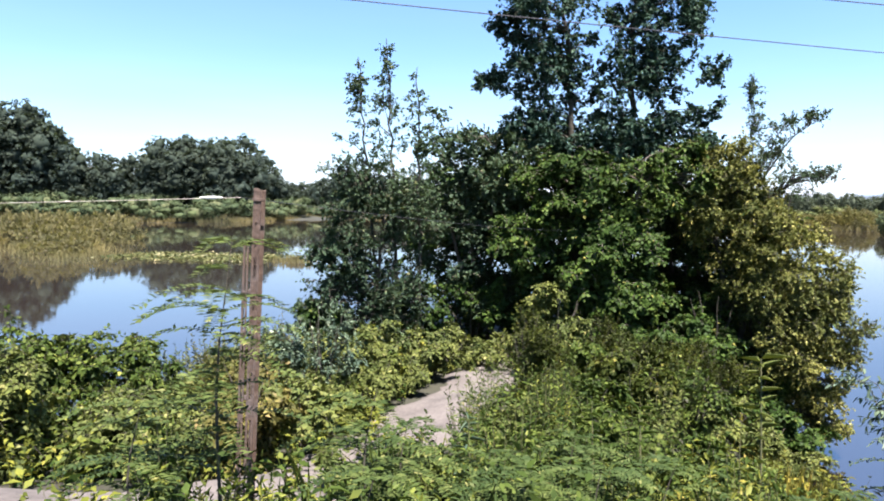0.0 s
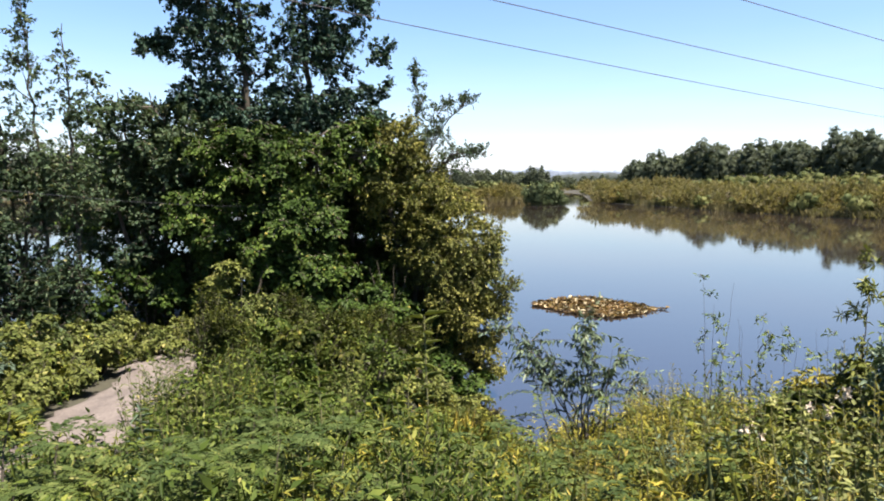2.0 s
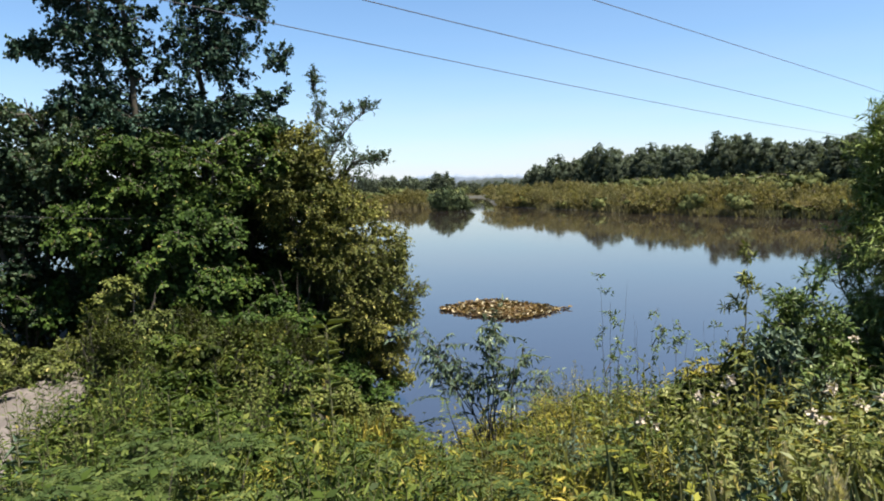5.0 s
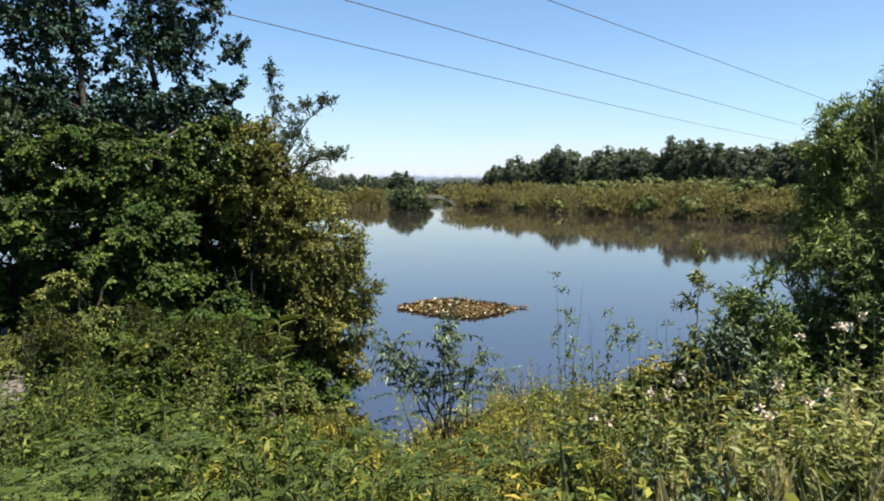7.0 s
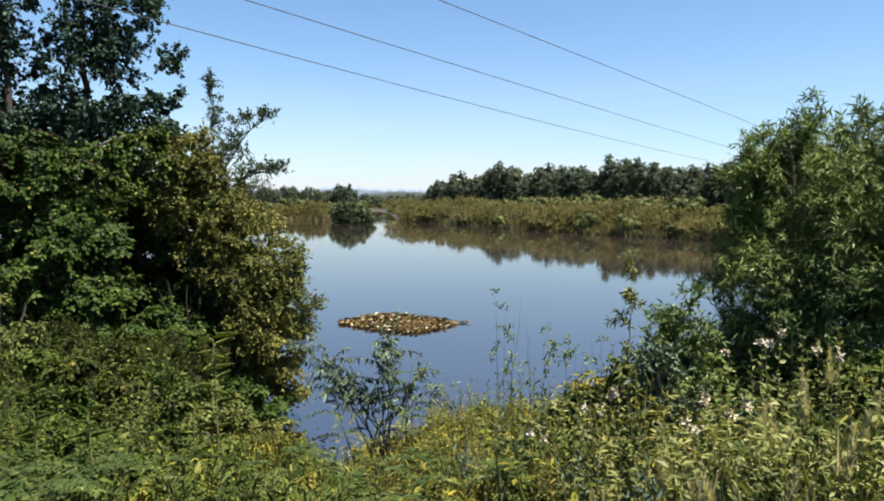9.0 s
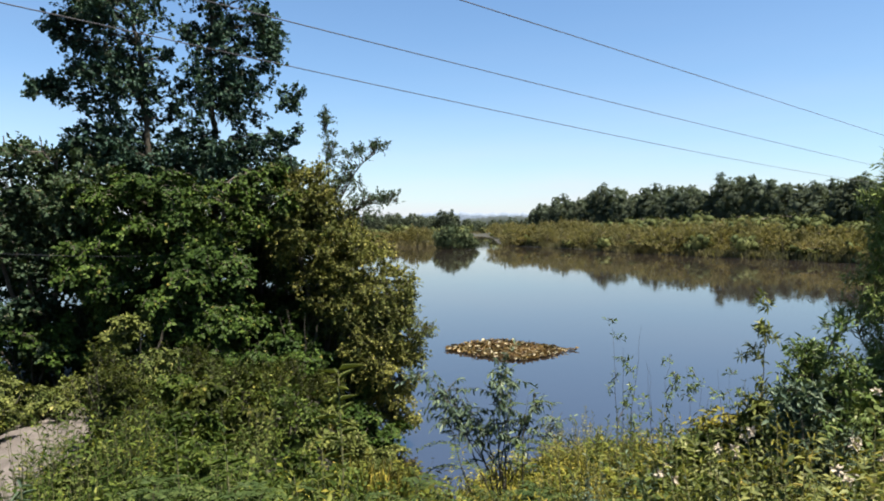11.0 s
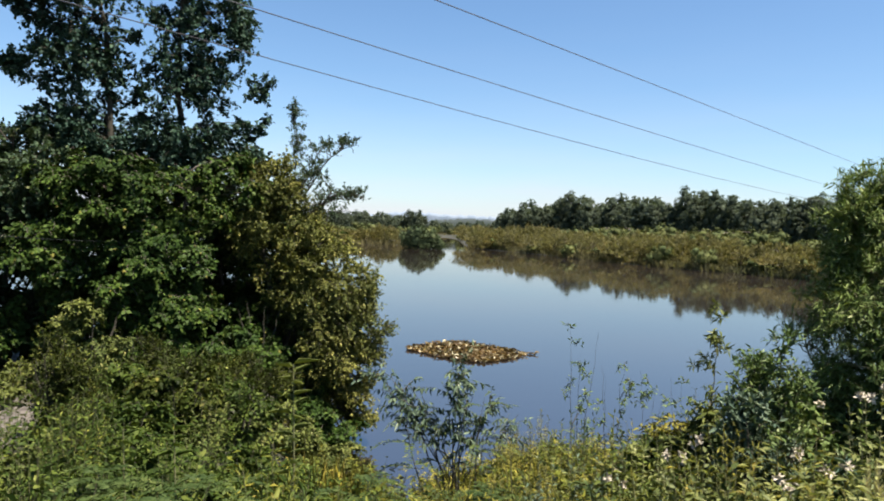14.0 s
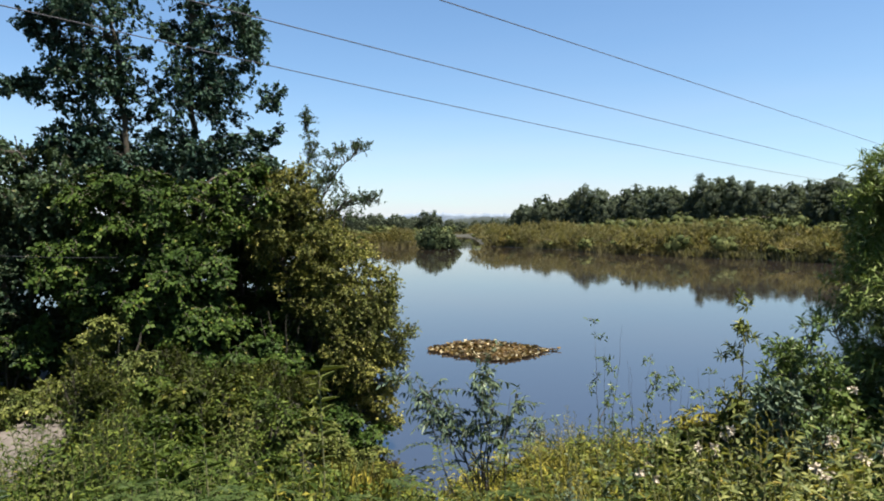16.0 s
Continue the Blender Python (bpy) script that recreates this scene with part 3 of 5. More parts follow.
# slender trees at the left end with bare pointed tops
for k, (bx, by, tx, ty, tz) in enumerate([(-6.3, 9.9, -6.4, 9.57, 6.7), (-6.6, 9.8, -6.8, 9.33, 6.4), (-6.0, 10.1, -5.97, 9.85, 6.25)]):
    lob = [(tx, ty, tz - 0.45, 0.16, 0.16, 0.4), (tx, ty, tz - 1.2, 0.26, 0.26, 0.5), (tx * 0.98 + bx * 0.02, ty, tz - 2.0, 0.36, 0.36, 0.5)]
    if k == 0:
        lob += [(-6.2, 9.6, 4.0, 0.6, 0.5, 0.5), (-6.5, 9.5, 2.8, 0.6, 0.5, 0.7)]
    if k == 1:
        lob += [(-6.9, 9.2, 4.45, 0.45, 0.4, 0.35), (-6.8, 9.3, 3.5, 0.5, 0.5, 0.6), (-7.15, 9.1, 2.5, 0.5, 0.5, 0.6), (-6.8, 9.2, 1.9, 0.6, 0.5, 0.4)]
    if k == 2:
        lob += [(-5.9, 9.9, 3.8, 0.5, 0.5, 0.5), (-6.1, 9.7, 2.5, 0.6, 0.5, 0.6), (-6.4, 9.6, 1.6, 0.6, 0.4, 0.4)]
    plant("slender_tree", "slender grey-green sapling tree with a sparse pointed top", "tree", (bx, by, gz(bx, by)),
          [column(bx, by, tx, ty, tz + 0.05, 6)], lob, (150, 220, 170)[k], 0.27, 5, 7, 0.058, 0.036, SLENDER, TWIG, 20 + k,
          "slender trees", trunk_r=0.04, flat=0.9, up=1.1, simple=True)

plant("alder_tree", "dense dark young alder at the water edge beside slender trees", "tree", (-6.9, 9.7, gz(-6.9, 9.7)),
      [column(-6.9, 9.7, -7.0, 9.5, 4.6), column(-6.85, 9.7, -6.4, 9.6, 4.2)],
      [(-7.0, 9.45, 3.95, 0.5, 0.45, 0.45), (-6.5, 9.6, 3.7, 0.55, 0.45, 0.5), (-7.15, 9.35, 2.9, 0.6, 0.5, 0.5), (-6.6, 9.5, 2.8, 0.6, 0.5, 0.6), (-6.95, 9.4, 1.9, 0.7, 0.5, 0.45), (-6.2, 9.8, 1.9, 0.6, 0.5, 0.45)],
      260, 0.24, 5, 8, 0.075, 0.055, SLENDER, BARK, 27, trunk_r=0.05, flat=0.8, shell=0.36, limb_share=0.2, boughs=65, bough=(0.24, 0.2), spray=False, simple=True)

# dense small-leaved tree over the water, with a thin shoot on top
plant("small_leaved_tree", "dense olive small-leaved tree overhanging the water", "tree", (-1.0, 12.4, gz(-1.0, 12.4) - 0.05),
      [column(-1.0, 12.4, -1.25, 12.4, 4.9), column(-0.9, 12.4, -0.4, 12.4, 4.2), column(-1.0, 12.3, -1.7, 12.3, 4.6)],
      [(-1.3, 12.3, 4.45, 0.5, 0.6, 0.6), (-1.0, 12.2, 3.8, 0.75, 0.7, 0.6), (-0.55, 12.2, 3.4, 0.7, 0.7, 0.65), (-1.65, 12.2, 3.9, 0.45, 0.6, 0.5), (-0.2, 12.2, 2.8, 0.7, 0.7, 0.7),
       (0.1, 12.2, 2.1, 0.6, 0.6, 0.7), (-0.6, 11.9, 2.5, 0.6, 0.5, 0.5), (0.2, 12.1, 1.35, 0.4, 0.5, 0.6), (-0.3, 11.8, 1.9, 0.5, 0.45, 0.5), (-1.1, 12.0, 3.0, 0.45, 0.5, 0.4),
       (-0.9, 13.1, 1.6, 0.9, 0.4, 0.8), (-0.5, 12.6, 1.6, 0.55, 0.25, 0.5), (-0.3, 12.6, 0.75, 0.5, 0.35, 0.5), (0.2, 12.5, 0.75, 0.35, 0.35, 0.5), (0.35, 12.2, 2.6, 0.25, 0.3, 0.3)],
      1360, 0.22, 7, 11, 0.05, 0.034, SMALL, TWIG, 31, trunk_r=0.07, flat=0.9, shell=0.25, droop=0.2, limb_share=0.1, boughs=340, bough=(0.2, 0.22), spray=False, simple=True)
plant("slender_tree", "thin grey-green shoot tree rising behind a shrub", "tree", (-0.9, 12.7, gz(-0.9, 12.7)),
      [column(-0.9, 12.7, -1.05, 12.5, 6.2, 6), [(-0.95, 12.6, 4.3), (-0.5, 12.5, 5.1), (-0.05, 12.45, 5.5)], [(-0.9, 12.6, 4.0), (-0.3, 12.5, 4.6), (0.2, 12.43, 4.5)], [(-0.95, 12.6, 4.5), (-0.65, 12.5, 5.2), (-0.45, 12.5, 5.55)]],
      [(-1.05, 12.5, 5.95, 0.09, 0.12, 0.25), (-1.0, 12.5, 5.5, 0.15, 0.15, 0.3), (-0.95, 12.5, 5.0, 0.26, 0.2, 0.35), (-0.5, 12.5, 5.35, 0.28, 0.2, 0.16), (-0.15, 12.45, 5.48, 0.22, 0.2, 0.1),
       (-0.7, 12.5, 4.7, 0.35, 0.3, 0.35), (0.0, 12.45, 4.55, 0.3, 0.25, 0.14), (-0.35, 12.5, 4.4, 0.35, 0.3, 0.25), (-0.6, 12.5, 5.0, 0.2, 0.2, 0.2)],
      230, 0.24, 4, 6, 0.048, 0.024, SLENDER, TWIG, 33, "slender trees", trunk_r=0.019, flat=0.9, up=1.2, simple=True)


# ---------- shrubs ----------
def shrub(name, label, x, y, radius, height, clusters, L, W, leaf, seed, per=7, crad=0.18, group="", flat=0.8, up=0.5, stems=5, droop=0.15, stem_size=1.0, boughs=False):
    rng = np.random.default_rng(seed)
    z = gz(x, y)
    base = (x, y, z - 0.03)
    tr = []
    for q in range(stems):
        a = q * 2 * math.pi / stems + rng.uniform(-0.4, 0.4)
        e = rng.uniform(0.4, 0.9) * radius
        tr.append([(x + 0.05 * math.cos(a), y + 0.05 * math.sin(a), z - 0.05), (x + e * 0.5 * math.cos(a), y + e * 0.5 * math.sin(a), z + height * 0.45),
                   (x + e * math.cos(a), y + e * math.sin(a), z + height * rng.uniform(0.75, 0.98))])
    lobes = [(x, y, z + height * 0.5, radius, radius, height * 0.5)]
    for q in range(5):
        a = rng.uniform(0, 6.28)
        lobes.append((x + radius * 0.55 * math.cos(a), y + radius * 0.55 * math.sin(a), z + height * rng.uniform(0.45, 0.85), radius * 0.45, radius * 0.45, height * 0.26))
    if boughs:
        return plant(name, label, "shrub", base, tr, lobes, int(clusters * 1.3), crad, 5, per, L * 1.15, W * 1.25, leaf, TWIG, seed, group,
                     limb_share=0.1, trunk_r=(0.014 + 0.006 * height) * stem_size, twig_r=0.003, flat=0.5, droop=0.3, shell=0.35,
                     boughs=max(6, clusters // 4), bough=(0.26 * radius, 0.13 * height), lean=0.8, toss=0.5)
    return plant(name, label, "shrub", base, tr, lobes, clusters, crad, 5, per, L, W, leaf, TWIG, seed, group,
                 limb_share=0.1, trunk_r=(0.014 + 0.006 * height) * stem_size, twig_r=0.003, flat=flat, up=up, droop=droop, simple=y > 4.5)


SHRUBS = [
    # x, y, radius, height, clusters, L, W, leaf, kind
    (-3.45, 9.8, 0.45, 1.45, 100, 0.05, 0.03, YELLOW, "yellow"),
    # next two added: dark leaves in place of black shade at the tree base
    (-1.4, 11.6, 0.5, 1.4, 100, 0.06, 0.045, ALDER, "dark"),
    (-0.75, 11.9, 0.5, 1.2, 90, 0.06, 0.045, ALDER, "dark"),
    (-2.35, 7.7, 0.5, 0.75, 90, 0.065, 0.036, FRESH, "green"),
    (-1.35, 8.9, 0.5, 0.75, 80, 0.06, 0.03, FRESH, "green"),
    (-2.6, 9.3, 0.5, 0.8, 80, 0.06, 0.036, FRESH, "green"),
    (-0.75, 8.2, 0.45, 0.45, 80, 0.065, 0.036, FRESH, "green"),
    (-3.4, 8.5, 0.45, 1.15, 130, 0.055, 0.026, GORSE, "olive"),
    (-3.0, 10.2, 0.7, 0.85, 150, 0.055, 0.028, GORSE, "olive"),
    (-1.9, 10.4, 0.7, 0.6, 150, 0.055, 0.028, GORSE, "olive"),
    (-2.85, 8.3, 0.45, 0.55, 100, 0.055, 0.026, GORSE, "olive"),
    (-2.0, 8.6, 0.5, 0.85, 120, 0.06, 0.034, GORSE, "green"),
    (-1.1, 9.3, 0.6, 0.55, 80, 0.06, 0.03, YELLOW, "yellow"),
    (-6.2, 8.4, 0.9, 0.7, 120, 0.06, 0.035, YELLOW, "yellow"),
    (-6.1, 9.2, 0.8, 0.6, 110, 0.06, 0.035, YELLOW, "yellow"),
    (-7.0, 7.3, 0.9, 0.65, 110, 0.06, 0.035, YELLOW, "yellow"),
    (-7.0, 3.7, 0.6, 1.25, 220, 0.05, 0.03, FRESH, "green"),
    (-6.1, 3.0, 0.5, 1.05, 200, 0.045, 0.028, YELLOW, "yellow"),
    (-6.7, 4.5, 0.72, 1.35, 260, 0.048, 0.03, FRESH, "green"),
    (-6.0, 6.3, 0.5, 1.25, 80, 0.06, 0.035, GREYGREEN, "grey"),
    (-5.6, 6.9, 0.45, 1.4, 60, 0.06, 0.03, GREYGREEN, "grey"),
    (-4.9, 5.6, 0.5, 0.7, 100, 0.06, 0.035, YELLOW, "yellow"),
    (-2.8, 5.5, 0.7, 0.5, 120, 0.06, 0.035, FRESH, "green"),
    (-2.8, 6.9, 0.55, 0.42, 90, 0.06, 0.03, YELLOW, "yellow"),
    (-5.0, 4.7, 0.55, 0.9, 130, 0.055, 0.032, GOLD, "yellow"),
    (-5.5, 5.6, 0.6, 0.95, 110, 0.055, 0.032, GOLD, "yellow"),
    (-3.3, 4.8, 0.5, 0.6, 140, 0.05, 0.028, YELLOW, "yellow"),
    (-5.9, 7.5, 0.6, 0.65, 90, 0.06, 0.035, YELLOW, "yellow"),
    (-5.5, 11.0, 0.7, 1.5, 110, 0.07, 0.05, ALDER, "dark"),
    (-6.6, 10.4, 0.7, 1.3, 110, 0.07, 0.05, ALDER, "dark"),
    (-7.4, 9.2, 0.6, 1.2, 100, 0.06, 0.04, ALDER, "dark"),
    (-2.0, 6.6, 0.8, 0.7, 110, 0.06, 0.035, FRESH, "green"),
    (-1.2, 7.3, 0.7, 0.65, 110, 0.06, 0.03, FRESH, "green"),
    (-0.05, 10.6, 0.45, 0.6, 120, 0.05, 0.024, YELLOW, "yellow"),
    (-1.2, 10.9, 0.5, 0.6, 90, 0.055, 0.028, GORSE, "olive"),
    (-0.6, 10.3, 0.55, 0.6, 100, 0.06, 0.03, YELLOW, "yellow"),
    (-4.6, 11.4, 0.6, 1.1, 90, 0.07, 0.045, ALDER, "dark"),
    (-4.75, 10.1, 0.4, 0.5, 80, 0.05, 0.03, YELLOW, "yellow"),
    (-4.3, 10.6, 0.4, 0.7, 80, 0.06, 0.035, YELLOW, "yellow"),
    (-2.0, 11.2, 0.6, 0.9, 110, 0.07, 0.045, ALDER, "dark"),
    # added behind the undercut so that the hollow reads as deep shade
    (-0.7, 13.1, 0.8, 1.5, 130, 0.06, 0.045, ALDER, "dark"),
    (-1.6, 12.5, 0.6, 1.3, 90, 0.06, 0.045, ALDER, "dark"),
    (-3.0, 11.3, 0.6, 1.5, 100, 0.07, 0.045, ALDER, "dark"),
    (-0.45, 9.2, 0.4, 0.3, 50, 0.06, 0.025, YELLOW, "yellow"),
    (-7.6, 5.6, 0.9, 0.9, 120, 0.06, 0.035, YELLOW, "yellow"),
    (-5.45, 3.95, 0.65, 0.75, 220, 0.045, 0.027, YELLOW, "yellow"),
    (-5.2, 13.0, 0.6, 1.0, 70, 0.07, 0.045, ALDER, "dark"),
    (3.25, 5.9, 0.45, 1.0, 110, 0.075, 0.022, DRYHERB, "yellow"),
    (3.65, 5.2, 0.45, 1.1, 140, 0.065, 0.024, WILLOW, "green"),
    (3.95, 4.75, 0.5, 1.1, 120, 0.05, 0.028, FRESH, "green"),
    (4.5, 4.2, 0.55, 1.1, 130, 0.055, 0.03, FRESH, "green"),
    (3.05, 5.35, 0.36, 1.1, 100, 0.07, 0.026, YELLOW, "yellow"),
    (2.86, 4.42, 0.32, 1.3, 110, 0.06, 0.02, GREYGREEN, "grey"),
    (2.72, 5.5, 0.35, 0.85, 80, 0.075, 0.028, YELLOW, "yellow"),
    (2.45, 5.6, 0.35, 0.6, 70, 0.075, 0.024, DRYHERB, "yellow"),
    (3.8, 4.9, 0.45, 1.2, 120, 0.065, 0.028, WILLOW, "green"),
    (2.9, 6.1, 0.4, 0.85, 80, 0.06, 0.02, DRYHERB, "yellow"),
    (-5.15, 8.9, 0.5, 0.55, 110, 0.05, 0.028, YELLOW, "yellow"),
    (-5.2, 8.0, 0.45, 0.5, 110, 0.05, 0.028, YELLOW, "yellow"),
    (-5.1, 7.2, 0.42, 0.5, 100, 0.05, 0.028, YELLOW, "yellow"),
    (-5.25, 9.7, 0.45, 0.65, 100, 0.05, 0.028, YELLOW, "yellow"),
    (-4.95, 6.4, 0.4, 0.5, 90, 0.05, 0.028, YELLOW, "yellow"),
    # next two added under the overhang, dark in place of its black shade
    (-0.1, 11.5, 0.45, 0.8, 100, 0.06, 0.045, ALDER, "dark"),
    (-0.5, 11.4, 0.45, 0.8, 100, 0.06, 0.045, ALDER, "dark"),
    (5.2, 3.9, 0.6, 1.0, 120, 0.065, 0.04, FRESH, "green"),
    (4.4, 3.7, 0.5, 0.75, 90, 0.065, 0.04, FRESH, "green"),
]
WORDS = {"yellow": ("bramble_bush", "yellow-green bramble bush on the bank"), "olive": ("olive_shrub", "dense low olive-green shrub below trees"),
         "green": ("green_shrub", "leafy bright green low shrub on the bank"), "dark": ("dark_shrub", "dark green dense shrub at the bank edge"),
         "grey": ("grey_shrub", "grey-green upright shrub at the water edge")}
for q, (x, y, rad, hgt, nc, L, W, mat, kd) in enumerate(SHRUBS):
    if kd == "olive":
        shrub(WORDS[kd][0], WORDS[kd][1], x, y, rad, hgt, int(nc * 1.3), L * 0.9, W * 0.6, mat, 100 + q, per=9, crad=0.28, group=kd + " shrubs on the bank", flat=0.35, up=1.5, droop=0.0)
    else:
        shrub(WORDS[kd][0], WORDS[kd][1], x, y, rad, hgt, nc, L, W, mat, 100 + q, group=kd + " shrubs on the bank", boughs=kd != "grey")

# big willow bush on the other side
plant("willow_bush", "large bushy willow with narrow green leaves on the bank", "bush", (4.6, 5.2, gz(4.6, 5.2) - 0.05),
      [column(4.6, 5.2, 4.35, 5.0, 4.7), column(4.6, 5.2, 4.75, 4.7, 4.8), column(4.55, 5.3, 4.3, 5.2, 4.0), column(4.7, 5.1, 5.3, 4.5, 4.9), column(4.6, 5.3, 5.4, 5.4, 4.6), column(4.5, 5.2, 3.9, 5.4, 3.2)],
      [(4.5, 5.15, 4.45, 0.28, 0.28, 0.35), (4.15, 5.3, 4.1, 0.25, 0.28, 0.3), (4.35, 5.2, 4.35, 0.26, 0.25, 0.3), (4.25, 5.2, 3.9, 0.28, 0.28, 0.3), (4.88, 4.85, 4.35, 0.34, 0.3, 0.35), (5.2, 4.6, 4.4, 0.35, 0.3, 0.4), (4.65, 4.9, 3.95, 0.4, 0.45, 0.4), (4.9, 4.7, 4.0, 0.6, 0.5, 0.5), (4.3, 5.1, 3.35, 0.5, 0.5, 0.5), (4.9, 4.7, 3.4, 0.7, 0.6, 0.7), (4.4, 5.1, 2.7, 0.55, 0.5, 0.5),
       (5.5, 4.4, 4.2, 0.7, 0.7, 0.8), (5.6, 4.4, 3.2, 0.8, 0.8, 0.9), (5.3, 5.4, 3.8, 0.7, 0.6, 0.9), (4.95, 4.8, 2.6, 0.6, 0.5, 0.5), (4.15, 5.25, 3.7, 0.2, 0.25, 0.3), (3.95, 5.3, 3.3, 0.25, 0.25, 0.3), (4.5, 4.9, 2.1, 0.8, 0.7, 0.6), (5.4, 4.5, 2.2, 0.8, 0.7, 0.6), (4.2, 5.25, 2.5, 0.4, 0.4, 0.6), (4.4, 4.9, 1.7, 0.6, 0.6, 0.5), (4.2, 5.2, 3.0, 0.35, 0.35, 0.45), (4.2, 5.35, 4.25, 0.22, 0.25, 0.3), (4.5, 4.7, 2.9, 0.6, 0.4, 0.6)],
      1900, 0.24, 6, 12, 0.074, 0.012, WILLOW, STEM, 41, trunk_r=0.03, flat=0.7, up=1.4, shell=0.35, twig_r=0.003, droop=0.05, simple=True)
SHOOTS = [(4.62, 5.1, 4.98), (4.5, 5.15, 4.78), (4.4, 5.2, 4.66), (4.75, 4.95, 4.85), (4.9, 4.85, 4.95), (5.05, 4.7, 5.0), (4.28, 5.25, 4.5), (4.18, 5.3, 4.36), (4.36, 5.22, 4.62), (4.56, 5.1, 4.88), (5.2, 4.6, 4.9)]
plant("willow_sapling", "young willow with thin upright shoots among the bush", "bush", (4.6, 5.2, gz(4.6, 5.2) - 0.05),
      [[(4.6, 5.2, gz(4.6, 5.2) - 0.05), (x + 0.04, y, 3.7), (x, y, z)] for x, y, z in SHOOTS],
      [(x, y, z - 0.27, 0.03, 0.03, 0.25) for x, y, z in SHOOTS], 190, 0.16, 4, 5, 0.085, 0.014, WILLOW, STEM, 47, trunk_r=0.008, flat=0.8, up=1.4, twig_r=0.002, droop=0.0, simple=True, limb_share=0.0)
shrub("grey_shrub", "grey-green shrub with lance-shaped leaves beside the willow", 3.1, 4.63, 0.34, 1.35, 120, 0.066, 0.018, WILLOW, 141, group="grey shrubs on the bank")
shrub("grey_shrub", "tall grey-green shrub beside the willow", 2.98, 4.58, 0.3, 1.65, 170, 0.06, 0.017, WILLOW, 145, group="grey shrubs on the bank", crad=0.2)
shrub("green_shrub", "green dense shrub at the foot of the willow", 4.3, 4.7, 0.5, 0.8, 130, 0.06, 0.024, FRESH, 142)
def arching_shrub(label, x, y, tips, side, per, L, W, leaf, seed):
    """A shrub of thin arching stems with side twigs and lance leaves set along them."""
    rng = np.random.default_rng(seed)
    base = np.array([x, y, gz(x, y) - 0.03])
    top = thing("grey_shrub", base, label, "shrub", "grey shrubs on the bank")
    rods, P, A, N = [], [], [], []
    for tip in tips:
        end = np.asarray(tip, float) - base
        rod = bend(rng.normal(0, 0.03, 3) * [1, 1, 0], end, rng, 8, 0.35, 0.06)
        part("stem", mesh_of("stem", *tube(rod, np.linspace(0.009, 0.0025, 8), 5)), TWIG, top, smooth=True)
        for q in range(side + 1):
            h = rng.uniform(0.58, 0.98) if q else 0.7
            a = np.array([np.interp(h, np.linspace(0, 1, 8), rod[:, i]) for i in range(3)])
            way = unit(rng.normal(size=3) * [1, 1, 0.3] + end * [0.6, 0.6, 0] + [0, 0, 0.35])
            twig = np.stack([a, a + way * 0.16, a + way * 0.32 - [0, 0, 0.06]]) if q else rod[4:]
            rods.append(tube(twig, np.linspace(0.003, 0.0012, len(twig)), 3))
            s = (np.arange(per) + rng.random(per)) / per
            k = np.linspace(0, 1, len(twig))
            p = np.stack([np.interp(s, k, twig[:, i]) for i in range(3)], 1)
            t = unit(twig[-1] - twig[0])
            P.append(p)
            A.append(t * 0.5 + rng.normal(0, 0.45, (per, 3)) + [0, 0, -0.6])
            N.append(rng.normal(0, 0.4, (per, 3)) + [0, 0, 1.0])
    m = sum(len(p) for p in P)
    part("twigwork", mesh_of("twigwork", *join(rods)), TWIG, top)["kind"] = "stuff"
    part("foliage", mesh_of("foliage", *leaves(np.concatenate(P), np.concatenate(A), np.concatenate(N), L * rng.uniform(0.6, 1.2, m), W * rng.uniform(0.7, 1.2, m))), leaf, top)["kind"] = "stuff"
    return top


rng = np.random.default_rng(144)
arching_shrub("open grey-green shrub with lance-shaped leaves above the cove", 1.15, 6.93,
              [(0.33, 7.0, 2.62), (0.5, 7.05, 2.4), (0.62, 6.95, 2.2), (0.8, 7.1, 2.25), (0.95, 6.9, 2.15), (1.12, 6.95, 2.68), (1.22, 7.0, 2.5), (1.3, 6.85, 2.3), (1.45, 6.95, 2.1), (1.6, 6.9, 2.3), (1.78, 6.85, 2.12),
               (0.45, 7.0, 2.5), (0.68, 7.0, 2.35), (1.2, 7.1, 2.6), (1.0, 7.0, 2.4)],
              6, 16, 0.085, 0.024, GREYGREEN, 143)
for q, (x, y, hgt) in enumerate([(2.5, 7.1, 2.05), (2.85, 7.0, 1.75), (3.2, 6.8, 1.6), (3.45, 6.6, 1.5)]):
    shrub("thin_sapling", "sparse thin-stemmed sapling with small pale leaves", x, y, 0.22, hgt, 12, 0.055, 0.017, WILLOW, 150 + q, per=4, crad=0.16, group="thin saplings", stems=3, stem_size=0.2)
shrub("thin_sapling", "sparse thin sapling with pale top leaves", 2.95, 5.24, 0.14, 2.25, 18, 0.07, 0.018, YELLOW, 156, per=5, crad=0.13, group="thin saplings", stems=1, stem_size=0.4)


